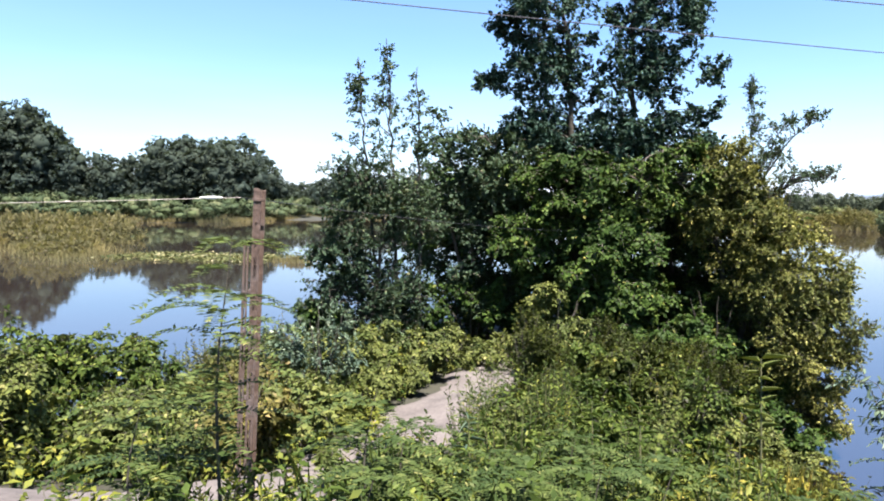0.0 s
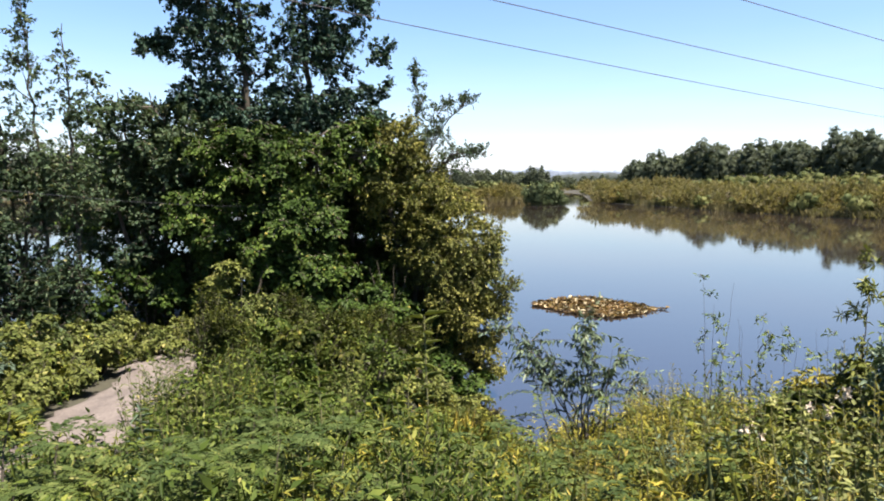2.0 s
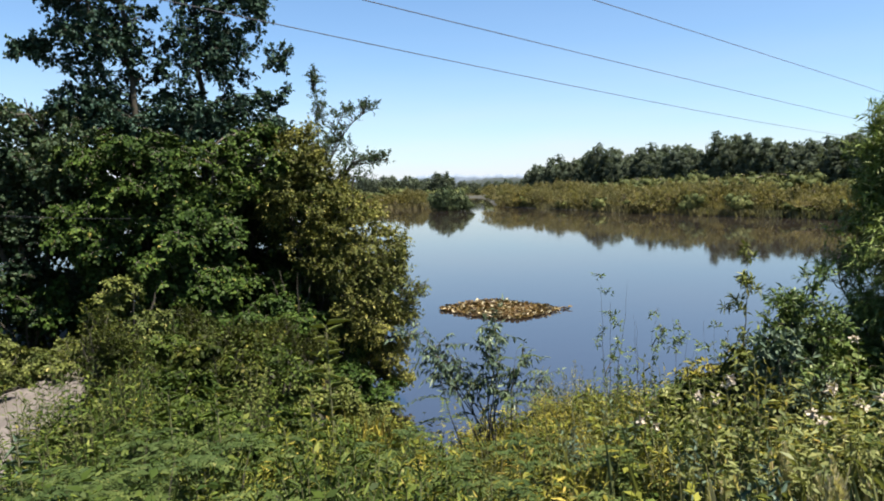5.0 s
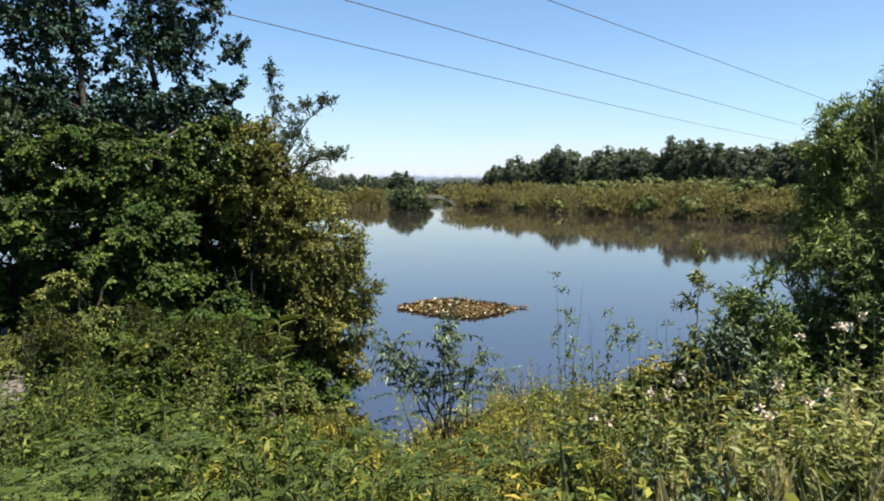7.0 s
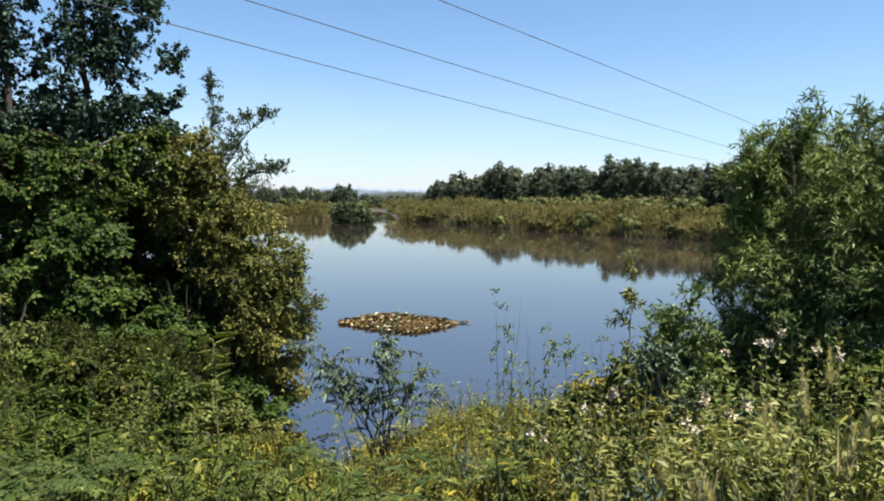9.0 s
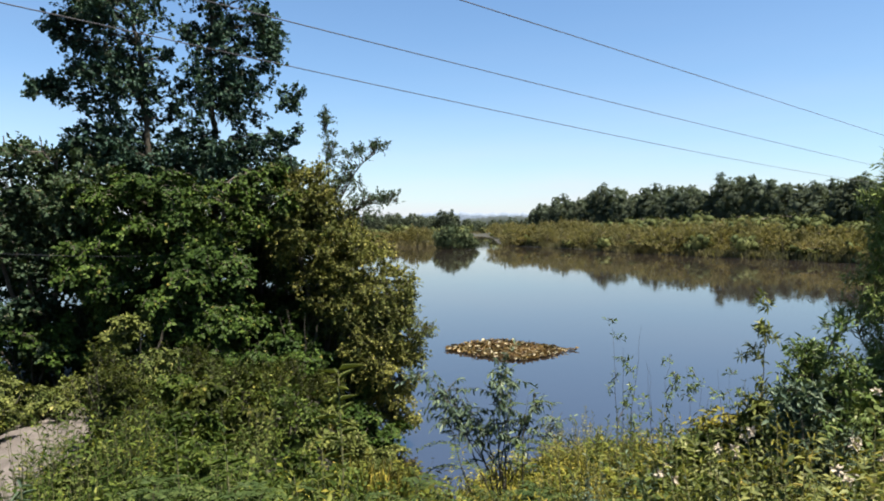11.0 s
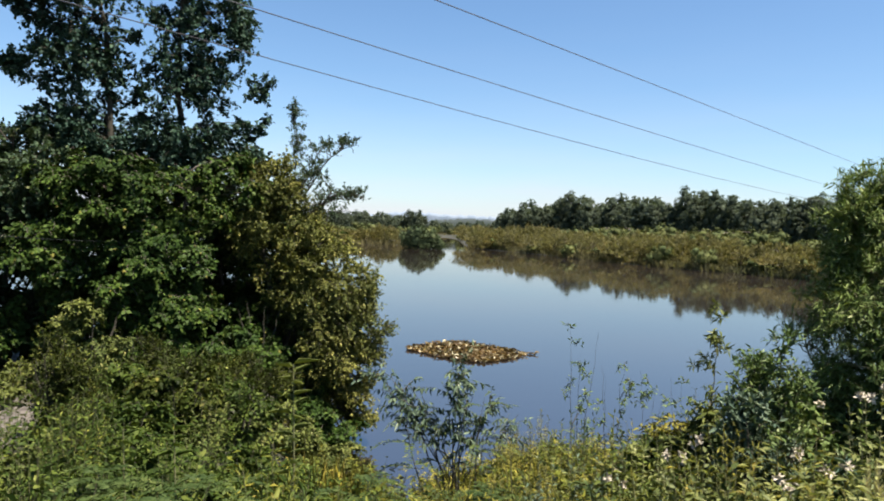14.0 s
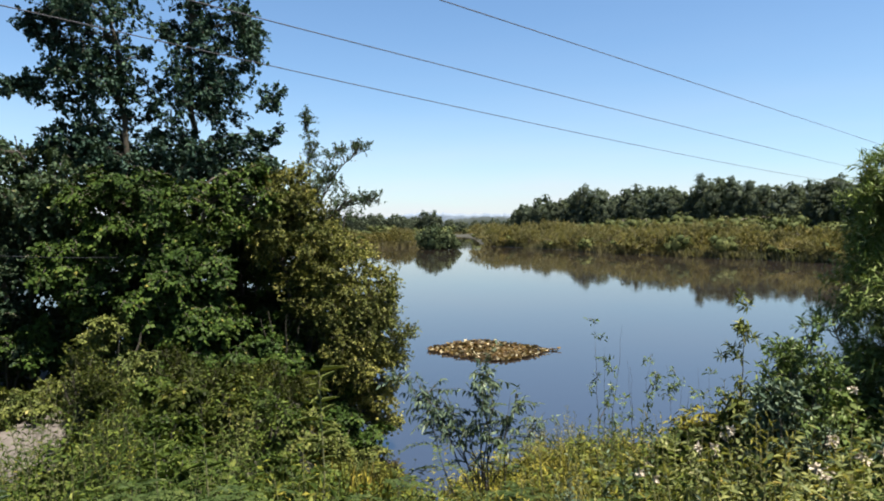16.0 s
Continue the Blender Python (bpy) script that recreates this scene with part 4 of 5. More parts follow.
# ---------- feathery saplings close to the camera ----------
def feather(label, x, y, height, fronds, seed, lean=(0, 0), stem_r=0.012, leaf=None, big=1.0, low=0.3):
    rng = np.random.default_rng(seed)
    z = gz(x, y)
    top = thing("locust_sapling", (x, y, z - 0.03), label, "sapling", "feathery saplings")
    s = np.linspace(0, 1, 8)[:, None]
    line = np.concatenate([s * lean[0] + 0.02 * np.sin(s * 7), s * lean[1] + 0.02 * np.cos(s * 6), s * height], 1)
    part("stem", mesh_of("stem", *tube(line, stem_r * (1.1 - s[:, 0]), 6)), TWIG, top, smooth=True)
    for q in range(fronds):
        pieces = []
        h = rng.uniform(low, 1.0)
        a = q * 2.4 + rng.uniform(-0.4, 0.4)
        P0 = np.array([np.interp(h, s[:, 0], line[:, c]) for c in range(3)])
        ln = rng.uniform(0.28, 0.5) * big
        w = np.array([math.cos(a), math.sin(a), 0.35])
        t = np.linspace(0, 1, 20)[:, None]
        rib = P0 + w * ln * t - np.array([0, 0, 0.5]) * ln * t ** 2
        pieces.append(tube(rib[::3], np.linspace(0.0025, 0.001, len(rib[::3])), 3))
        side = unit(np.cross(w, [0, 0, 1]))
        for sg in (1, -1):
            m = len(t) - 2
            A = side * sg + w * 0.35 + rng.normal(0, 0.12, (m, 3))
            N = np.array([0, 0, 1.0]) + rng.normal(0, 0.25, (m, 3))
            pieces.append(leaves(rib[2:], A, N, rng.uniform(0.045, 0.07, m) * big, 0.02 * big, 0.1, 0.1, True))
        part("frond", mesh_of("frond", *join(pieces)), leaf or FEATHER, top)["kind"] = "stuff"
    return top


FEATHERS = [(-2.69, 2.31, 1.78, 34, (0.06, 0.06)), (-3.2, 2.2, 0.95, 20, (0.1, 0)), (-2.2, 2.9, 1.0, 24, (0, 0.1)), (-1.5, 3.3, 0.7, 24, (0.1, 0)),
            (-1.1, 3.6, 0.75, 26, (0, 0)), (-0.6, 3.3, 0.55, 24, (0, 0)), (-1.9, 3.9, 0.7, 24, (0, 0)), (0.4, 3.5, 0.45, 22, (0.1, 0)), (0.9, 4.2, 0.7, 26, (0, 0)),
            (1.4, 3.6, 0.4, 20, (0, 0.1)), (-0.2, 4.3, 0.7, 24, (0, 0)), (2.2, 4.9, 0.6, 22, (0, 0)), (1.2, 5.4, 0.8, 24, (0, 0)), (2.7, 3.3, 0.5, 20, (0, 0)), (3.3, 3.6, 0.6, 22, (0, 0)),
            (-2.0, 2.7, 0.6, 22, (0, 0)), (-0.1, 3.0, 0.45, 22, (0, 0)), (0.5, 4.6, 0.6, 26, (0, 0)), (1.7, 4.4, 0.6, 26, (0, 0)), (0.2, 5.4, 0.7, 26, (0, 0)), (-1.5, 4.4, 0.8, 26, (0, 0)), (-0.9, 4.2, 0.75, 20, (0.1, 0)), (-2.3, 3.5, 0.8, 20, (0, 0)),
            (1.0, 6.85, 1.35, 9, (-0.4, 0)), (1.3, 6.8, 1.5, 9, (0.1, 0)), (0.95, 6.4, 0.7, 16, (-0.1, 0))]
for q, (x, y, hgt, fr, ln) in enumerate(FEATHERS):
    feather("blue-green feathery locust sapling on the bank", x, y, hgt, fr, 200 + q, ln)

# ---------- herbs over the bank ----------
def trail_gap(x, y):
    d = np.full(np.shape(x), 1e9)
    for a, b in zip(line[:-1], line[1:]):
        d = np.minimum(d, np.hypot(x - a[0], y - a[1]))
    return d


def herbs(name, label, count, box, low, high, L, W, per, leaf, seed, keep=None, simple=False, clear=1.9):
    """Leafy stems all over a stretch of the bank."""
    rng = np.random.default_rng(seed)
    x, y = rng.uniform(box[0], box[1], count), rng.uniform(box[2], box[3], count)
    z = ground_at(x, y)
    ok = (z > 0.03) & ((trail_gap(x, y) > 0.6) | ((y > 4.9) & (y < 6.5))) & (np.hypot(x, y) > clear)
    if keep is not None:
        ok &= rng.random(count) < keep(x, y)
    broad = 0.5 + 0.5 * np.sin(2.1 * x + 0.9 * y + np.sin(1.3 * y + seed)) * np.sin(1.8 * y - 0.8 * x + 2 + seed)
    fine = 0.5 + 0.5 * np.sin(6.3 * x + 2.2 * y + 2 * np.sin(2.9 * y + seed)) * np.sin(5.2 * y - 2.6 * x + 1.3 * seed)
    clump = np.clip(0.35 * broad + 0.75 * fine, 0, 1)
    ok &= rng.random(count) < 0.03 + 1.35 * clump ** 1.6
    x, y, z, clump = x[ok], y[ok], z[ok], clump[ok]
    n = len(x)
    hgt = rng.uniform(low, high, n) * (0.2 + 1.35 * clump)
    lean = rng.normal(0, 0.16, (n, 2))
    s = rng.uniform(0.25, 1.0, (n, per))
    a = rng.uniform(0, 6.28, (n, per))
    P = np.stack([x[:, None] + lean[:, :1] * s * hgt[:, None], y[:, None] + lean[:, 1:] * s * hgt[:, None], z[:, None] + hgt[:, None] * s], -1)
    A = np.stack([np.cos(a), np.sin(a), rng.uniform(-0.35, 0.75, (n, per))], -1)
    N = rng.normal(0, 0.45, (n, per, 3)) + [0, 0, 1.0]
    size = rng.uniform(0.6, 1.3, n * per)
    pieces = [leaves(P.reshape(-1, 3), A.reshape(-1, 3), N.reshape(-1, 3), L * size, W * size, simple=simple)]
    top = np.stack([x + lean[:, 0] * hgt, y + lean[:, 1] * hgt, z + hgt], -1)
    foot = np.stack([x, y, z - 0.02], -1)
    wid = unit(np.stack([lean[:, 1] + 0.3, -lean[:, 0] + 0.2, 0 * x], -1)) * 0.0018
    V = np.stack([foot - wid, foot + wid, top + wid * 0.4, top - wid * 0.4], 1).reshape(-1, 3)
    F = np.arange(4 * n).reshape(n, 4)
    pieces.append((V, F))
    ob = part(name, mesh_of(name, *join(pieces)), leaf, None, label)
    return tagged(ob, "", "plants", "", "stuff")


right = lambda x, y: np.clip((x + 0.2) / 1.5, 0.15, 1)
left = lambda x, y: np.where((x > -0.9) & (y > 7.2), 0.2, 1) * np.clip((0.8 - x) / 1.5, 0.1, 1) * np.clip((x + 4) / 1.5, 0.12, 1)
ends = lambda x, y: np.where((x < -3.2) | (x > 0.2), 1.0, 0.1)
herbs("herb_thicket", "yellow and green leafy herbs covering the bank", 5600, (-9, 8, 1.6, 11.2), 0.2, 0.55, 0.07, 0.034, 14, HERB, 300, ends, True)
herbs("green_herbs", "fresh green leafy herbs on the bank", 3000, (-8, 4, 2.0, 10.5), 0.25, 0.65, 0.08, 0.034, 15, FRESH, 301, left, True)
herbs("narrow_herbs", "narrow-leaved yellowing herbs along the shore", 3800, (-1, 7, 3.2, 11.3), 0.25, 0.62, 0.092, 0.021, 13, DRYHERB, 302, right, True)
herbs("pale_herbs", "tall pale grey-green weeds and grass on the bank", 2800, (1.8, 6.2, 2.2, 5.2), 0.3, 0.72, 0.06, 0.018, 14, PALE, 304, None, True)
# low layer in dark alder colour, deepening the shade in gaps between clumps
herbs("under_herbs", "low dark leaves close to the soil", 9500, (-10, 9, -6, 18), 0.06, 0.25, 0.07, 0.045, 7, ALDER, 303, None, True, 0.5)
herbs("low_herbs", "low green herbs round the standing place", 11000, (-9, 9, -6, 2.6), 0.08, 0.3, 0.06, 0.03, 9, FRESH, 305, None, True, 0.8)


def weed_clump(label, x, y, radius, height, stems, per, L, W, leaf, seed, group):
    """A tuft of leafy stems that fan out, with small upright leaves at their tips."""
    rng = np.random.default_rng(seed)
    top = thing("leafy_weed", (x, y, gz(x, y) - 0.02), label, "weed", group)
    a, e = rng.uniform(0, 6.28, stems), radius * np.sqrt(rng.random(stems))
    h = height * rng.uniform(0.6, 1.1, stems) * (1.1 - 0.35 * e / radius)
    foot = np.stack([0.35 * e * np.cos(a), 0.35 * e * np.sin(a), 0 * a], 1)
    tip = np.stack([e * np.cos(a), e * np.sin(a), h], 1)
    tubes = [tube(np.stack([foot[q], (foot[q] * 0.6 + tip[q] * 0.4) + [0, 0, 0.08 * h[q]], tip[q]]), [0.005, 0.004, 0.002], 3) for q in range(stems)]
    s = np.linspace(0.22, 1.0, per)[None] + rng.uniform(-0.02, 0.02, (stems, per))
    P = foot[:, None] * (1 - s[..., None]) + tip[:, None] * s[..., None] + np.stack([0 * s, 0 * s, 0.32 * s * (1 - s) * h[:, None]], -1) * 0.6
    b = a[:, None] + np.arange(per)[None] * 2.4 + rng.uniform(-0.3, 0.3, (stems, per))
    lift = np.clip(1.6 * s ** 3 - 0.15, -0.2, 1.4) + rng.normal(0, 0.15, (stems, per))
    A = np.stack([np.cos(b), np.sin(b), lift], -1)
    N = np.stack([0.5 * np.cos(b), 0.5 * np.sin(b), np.ones_like(b)], -1) + rng.normal(0, 0.35, (stems, per, 3))
    size = ((1.15 - 0.55 * s) * rng.uniform(0.75, 1.2, (stems, per))).ravel()
    part("stemwork", mesh_of("stemwork", *join(tubes)), STEM, top)["kind"] = "stuff"
    part("foliage", mesh_of("foliage", *leaves(P.reshape(-1, 3), A.reshape(-1, 3), N.reshape(-1, 3), L * size, W * size, 0.15, 0.3, radius > 0.01 and y > 5)), leaf, top)["kind"] = "stuff"


rng = np.random.default_rng(90)
ZONES = [
    # count, box, kinds of leaf with words
    (46, (-9, -4.9, 2.4, 8.6), ((YELLOW, "yellow-green", 0.075, 0.036), (GOLD, "golden yellowing", 0.07, 0.034), (FRESH, "fresh green", 0.08, 0.03))),
    (74, (-4.2, 0.3, 2.2, 8.8), ((FRESH, "fresh green", 0.1, 0.026), (FRESH, "fresh green", 0.085, 0.036), (HERB, "yellow-green", 0.09, 0.026), (FRESH, "fresh green", 0.09, 0.028), (FRESH, "fresh green", 0.11, 0.022))),
    (80, (0.0, 3.4, 3.6, 9.4), ((DRYHERB, "drying yellow", 0.1, 0.02), (HERB, "yellow-green", 0.085, 0.03), (DRYHERB, "drying yellow", 0.09, 0.018), (FRESH, "fresh green", 0.09, 0.024))),
    (80, (1.6, 5.6, 2.2, 5.4), ((PALE, "pale grey-green", 0.068, 0.042), (FRESH, "fresh green", 0.07, 0.045), (GREYGREEN, "grey-green", 0.08, 0.026), (YELLOW, "yellow-green", 0.07, 0.04), (PALE, "pale grey-green", 0.07, 0.02))),
]
for z, (count, zone, kinds) in enumerate(ZONES):
    for q in range(count):
        x, y = rng.uniform(zone[0], zone[1]), rng.uniform(zone[2], zone[3])
        if gz(x, y) < 0.08 or math.hypot(x, y) < 2.3 or float(trail_gap(np.array([x]), np.array([y]))[0]) < 0.72 or (x > 4.2 and y > 4.6) or (-0.9 < x < 2.2 and y > 6.9):
            continue
        mat, word, L, W = kinds[int(rng.integers(len(kinds)))]
        near = 0.78 if y < 3.4 else 0.6 if -1.3 < x < 1.3 and y > 4.8 else 1.0
        weed_clump(word + " leafy weed standing in the bank growth", x, y, rng.uniform(0.22, 0.38), near * rng.uniform(0.5, 1.1) * (1.15 if x > 2.9 and y > 3.4 else 1.0), 22, 20, L, W, mat, 700 + 200 * z + q, word + " weeds")


rng = np.random.default_rng(91)
for q, (x, y, hgt, leaf) in enumerate([(-2.6, 7.9, 0.95, FRESH), (-1.6, 8.1, 0.8, YELLOW), (-2.9, 7.3, 0.75, FRESH), (-1.5, 8.4, 0.6, FRESH), (-2.2, 9.2, 1.0, YELLOW), (-3.1, 9.1, 1.1, FRESH), (-1.7, 7.2, 0.85, FRESH), (-2.4, 6.5, 0.85, FRESH), (-1.4, 6.2, 0.7, YELLOW)]):
    weed_clump("upright leafy weed rising above the low shrubs", x, y, rng.uniform(0.2, 0.32), hgt, 14, 22, 0.1, 0.03, leaf, 960 + q, "upright weeds")


# ---------- single plants on the bank ----------
def seed_head(x, y, height, seed, heads=4):
    """A thin-stemmed plant with pale fluffy heads."""
    rng = np.random.default_rng(seed)
    z = gz(x, y)
    top = thing("seed_head_plant", (x, y, z - 0.02), "thin-stemmed weed with pale fluffy seed heads", "weed", "seed head plants")
    part("stem", mesh_of("stem", *tube([(0, 0, 0), (0.02, 0.01, height * 0.5), (0.0, 0.03, height)], [0.004, 0.003, 0.002], 4)), STEM, top)
    n = 16
    s = rng.uniform(0.15, 0.95, n)
    a = rng.uniform(0, 6.28, n)
    P = np.stack([0 * s, 0.03 * s, s * height], 1)
    A = np.stack([np.cos(a), np.sin(a), rng.uniform(0.1, 0.8, n)], 1)
    part("leaves", mesh_of("leaves", *leaves(P, A, rng.normal(0, 0.3, (n, 3)) + [0, 0, 1], 0.09, 0.022)), FRESH, top)["kind"] = "stuff"
    for q in range(heads):
        w = np.array([rng.normal(0, 0.05), rng.normal(0, 0.05), rng.uniform(-0.04, 0.06)])
        c = np.array([0.0, 0.03, height]) + w
        m = 34
        D = unit(rng.normal(size=(m, 3)))
        part("flower_head", mesh_of("flower_head", *leaves(c + D * 0.004, D, rng.normal(size=(m, 3)), rng.uniform(0.02, 0.044, m), 0.016, 0.1, 0.1)), FLOWER, top, "pale fluffy seed head")


for q, (x, y, hgt) in enumerate([(3.38, 3.77, 1.25), (3.3, 3.95, 1.2), (2.95, 4.1, 0.9), (2.53, 4.37, 0.95), (3.1, 3.99, 0.75), (2.35, 4.6, 0.8), (3.6, 3.6, 1.0), (2.75, 4.9, 0.9), (3.0, 4.6, 0.8),
                                 (2.2, 5.2, 0.7), (3.9, 4.2, 1.1), (2.6, 3.7, 0.7), (3.45, 4.5, 1.15), (1.9, 4.5, 0.65), (3.1, 5.2, 1.0), (2.9, 3.4, 0.7)]):
    seed_head(x, y, hgt, 600 + q, 1 + q % 3)


def broad_weed(label, x, y, height, big, count, seed, leaf):
    """A weed with long drooping leaves in a rosette round the stem top."""
    rng = np.random.default_rng(seed)
    top = thing("broad_leaved_weed", (x, y, gz(x, y) - 0.02), label, "weed", "broad-leaved weeds")
    part("stem", mesh_of("stem", *tube([(0, 0, 0), (0.03, 0, height * 0.5), (0.0, 0.02, height)], [0.008, 0.007, 0.004], 6)), STEM, top, smooth=True)
    for q in range(2 * count):
        a, h = q * 2.4 + rng.uniform(-0.3, 0.3), height * (1 - 0.6 * (0.5 * q / count) ** 1.1)
        w = np.array([math.cos(a), math.sin(a), rng.uniform(0.55, 1.5)])
        V, F = leaves(np.array([[0.0, 0.02, h]]), w[None], np.array([[0, 0, 1.0]]), big * rng.uniform(0.45, 1.0), big * 0.13, 0.2, 0.8)
        part("leaf", mesh_of("leaf", V, F), leaf, top)


broad_weed("tall weed with long pale green drooping leaves", -0.38, 5.0, 1.5, 0.18, 14, 650, YELLOW)
broad_weed("weed with long pale green drooping leaves", -1.1, 4.6, 1.0, 0.13, 12, 651, FRESH)
broad_weed("weed with long pale green drooping leaves", -1.6, 5.2, 1.05, 0.13, 12, 652, FRESH)
broad_weed("weed with long pale green drooping leaves", -2.4, 4.6, 0.9, 0.13, 12, 653, GREYGREEN)
broad_weed("tall weed with grey-green drooping leaves beside the path", -6.0, 9.2, 1.3, 0.22, 14, 654, GREYGREEN)
broad_weed("weed with long grey-green drooping leaves", 3.4, 4.2, 0.8, 0.2, 12, 655, GREYGREEN)


def plume(x, y, height, size, seed):
    """A grass stalk with narrow leaves and a feathery pale head."""
    rng = np.random.default_rng(seed)
    top = thing("plume_grass", (x, y, gz(x, y) - 0.02), "tall grass with a pale feathery seed plume", "grass", "plume grasses")
    lx, ly = rng.normal(0, 0.08, 2)
    s = np.linspace(0, 1, 6)[:, None]
    line = np.concatenate([lx * s ** 2, ly * s ** 2, height * s], 1)
    part("stalk", mesh_of("stalk", *tube(line, np.linspace(0.003, 0.0012, 6), 4)), STEM, top)
    n = 110
    h = rng.uniform(0, 1, n)
    a = rng.uniform(0, 6.28, n)
    P = line[-1] + np.stack([lx * 0.4 * h, ly * 0.4 * h, (h - 0.9) * size], 1)
    A = np.stack([np.cos(a) * 0.55, np.sin(a) * 0.55, np.ones(n)], 1)
    part("seed_plume", mesh_of("seed_plume", *leaves(P, A, rng.normal(size=(n, 3)), size * 0.3 * (1.15 - 0.8 * h), 0.008, 0.1, 0.05, True)), STRAW, top, "pale straw-coloured plume")["kind"] = "stuff"
    m = 7
    b = rng.uniform(0, 6.28, m)
    z = rng.uniform(0.05, 0.6, m)
    A = np.stack([np.cos(b) * 0.5, np.sin(b) * 0.5, np.ones(m)], 1)
    part("blades", mesh_of("blades", *leaves(np.stack([0 * z, 0 * z, z * height], 1), A, np.stack([-np.cos(b), -np.sin(b), 0.5 + 0 * b], 1), 0.3, 0.008, 0.1, 0.3)), PALE, top)["kind"] = "stuff"


rng = np.random.default_rng(95)
for q, (x, y, hgt) in enumerate([(1.95, 2.75, 0.75), (2.1, 2.6, 0.8), (1.6, 2.9, 0.6), (2.35, 2.75, 0.75), (2.6, 2.95, 0.8), (2.75, 3.3, 0.9), (2.95, 3.15, 1.0), (3.2, 3.4, 1.05), (3.1, 2.9, 0.9), (2.2, 3.2, 0.7),
                                 (1.35, 2.75, 0.5), (3.45, 3.2, 1.0), (2.45, 2.45, 0.8), (1.85, 3.2, 0.6), (3.6, 3.65, 1.1), (2.05, 2.95, 0.7), (2.8, 2.7, 0.85), (2.5, 3.5, 0.75)]):
    plume(x, y, hgt * rng.uniform(0.85, 1.05), rng.uniform(0.18, 0.28), 660 + q)


# ---------- old steel post with wire ----------
def box_mesh(name, boxes):
    bm = bmesh.new()
    for (x0, y0, z0, x1, y1, z1) in boxes:
        g = bmesh.ops.create_cube(bm, size=1.0, matrix=Matrix.Translation(((x0 + x1) / 2, (y0 + y1) / 2, (z0 + z1) / 2)) @ Matrix.Diagonal((x1 - x0, y1 - y0, z1 - z0, 1)))
    bmesh.ops.bevel(bm, geom=list(bm.edges), offset=0.002, segments=1, affect="EDGES")
    me = bpy.data.meshes.new(name)
    bm.to_mesh(me)
    bm.free()
    return me


px, py = -3.16, 3.0
pz = gz(px, py) - 0.3
post = thing("steel_post", (px, py, pz), "old rusted riveted steel post with slots", "post")
post.rotation_euler = (radians(-1.2), radians(2.2), radians(22))
post.scale = (0.68, 0.8, 1)
ph = 4.11 - pz
channel = [(-0.04, -0.04, 0, -0.017, -0.031, ph), (0.009, -0.04, 0, 0.032, -0.031, ph - 0.01), (-0.01, -0.031, 0, 0.0, 0.04, ph - 0.01), (-0.04, 0.04, 0, 0.036, 0.049, ph - 0.01)]
channel += [(-0.017, -0.039, 0.0, 0.009, -0.032, 0.35)]
for q in range(6):
    z0 = 0.5 + q * (ph - 0.75) / 6
    channel.append((-0.017, -0.039, z0, 0.009, -0.032, z0 + 0.13))
channel.append((-0.017, -0.039, ph - 0.75, 0.009, -0.032, ph))
beam = part("channel", box_mesh("channel", channel), RUST, post)
bar = part("side_bar", box_mesh("side_bar", [(-0.122, -0.03, 0, -0.102, -0.022, ph - 0.35), (-0.088, -0.03, 0, -0.07, -0.022, ph - 0.36), (-0.122, -0.022, 0, -0.116, 0.02, ph - 0.36)] + [(-0.102, -0.029, 0.35 + 0.24 * r, -0.088, -0.022, 0.45 + 0.24 * r) for r in range(7)]), RUST, post)
for q in range(5):
    z0 = 0.55 + q * 0.33
    part("spacer", box_mesh("spacer", [(-0.07, -0.02, z0, -0.04, 0.02, z0 + 0.03)]), RUST, bar)
for q in range(4):
    V, F = tube([(-0.004, -0.046, ph - 0.08 - q * 0.13), (-0.004, -0.034, ph - 0.08 - q * 0.13)], [0.006, 0.008], 8)
    part("rivet", mesh_of("rivet", V, F), RUST, beam)
part("cap_strip", box_mesh("cap_strip", [(-0.045, -0.048, ph - 0.08, 0.075, -0.04, ph - 0.06)]), RUST, post)

a, b, c = np.array([-7.4, -1.2, 3.98]), np.array([px, py - 0.05, 4.05]), np.array([-3.69, 11.4, 3.6])
fw = thing("fence_wire", (px, py, 4.05), "slack pale weathered wire tied to the steel post", "wire")
for p0, p1, rad, mat in ((a, b, 0.0022, WIRE), (b, c, 0.002, CABLE)):
    s = np.linspace(0, 1, 40)[:, None]
    ln = p0 + (p1 - p0) * s - b
    ln[:, 2] -= 0.05 * np.sin(np.pi * s[:, 0])
    part("strand", mesh_of("strand", *tube(ln, rad, 5)), mat, fw)
for q in (0.2, 0.38, 0.55, 0.7, 0.84):
    p = a + (b - a) * q - b
    p[2] -= 0.05 * math.sin(math.pi * q)
    d = unit((b - a))
    part("knot", mesh_of("knot", *tube([p - d * 0.02, p, p + d * 0.02], [0.0035, 0.007, 0.0035], 6)), WIRE, fw)
p = a + (b - a) * 0.975 - b
part("rag", mesh_of("rag", *tube([p - d * 0.09, p - d * 0.05, p - d * 0.01, p + d * 0.04], [0.004, 0.009, 0.01, 0.004], 7)), TAPE, fw, "white cloth rag")

# ---------- overhead lines ----------
u, off = np.array([math.sin(radians(48)), math.cos(radians(48))]), 9.0
foot = off * np.array([math.sin(radians(-42)), math.cos(radians(-42))])
for k0, k1, k2, thick in ((0.4673, 0.02744, -0.0003, 0.012), (0.356, 0.0004, 0.00102, 0.0095), (0.2946, -0.0222, 0.0035, 0.008)):
    q = np.linspace(-12, 16, 120)
    z = 4 + off * (k0 + k1 * q + k2 * q * q)
    ln = np.stack([foot[0] + u[0] * q * off, foot[1] + u[1] * q * off, z], 1)
    top = part("power_line", mesh_of("power_line", *tube(ln, thick, 5)), CABLE, None, "thin dark overhead power line across the sky")
    tagged(top, "", "power line", "overhead lines")


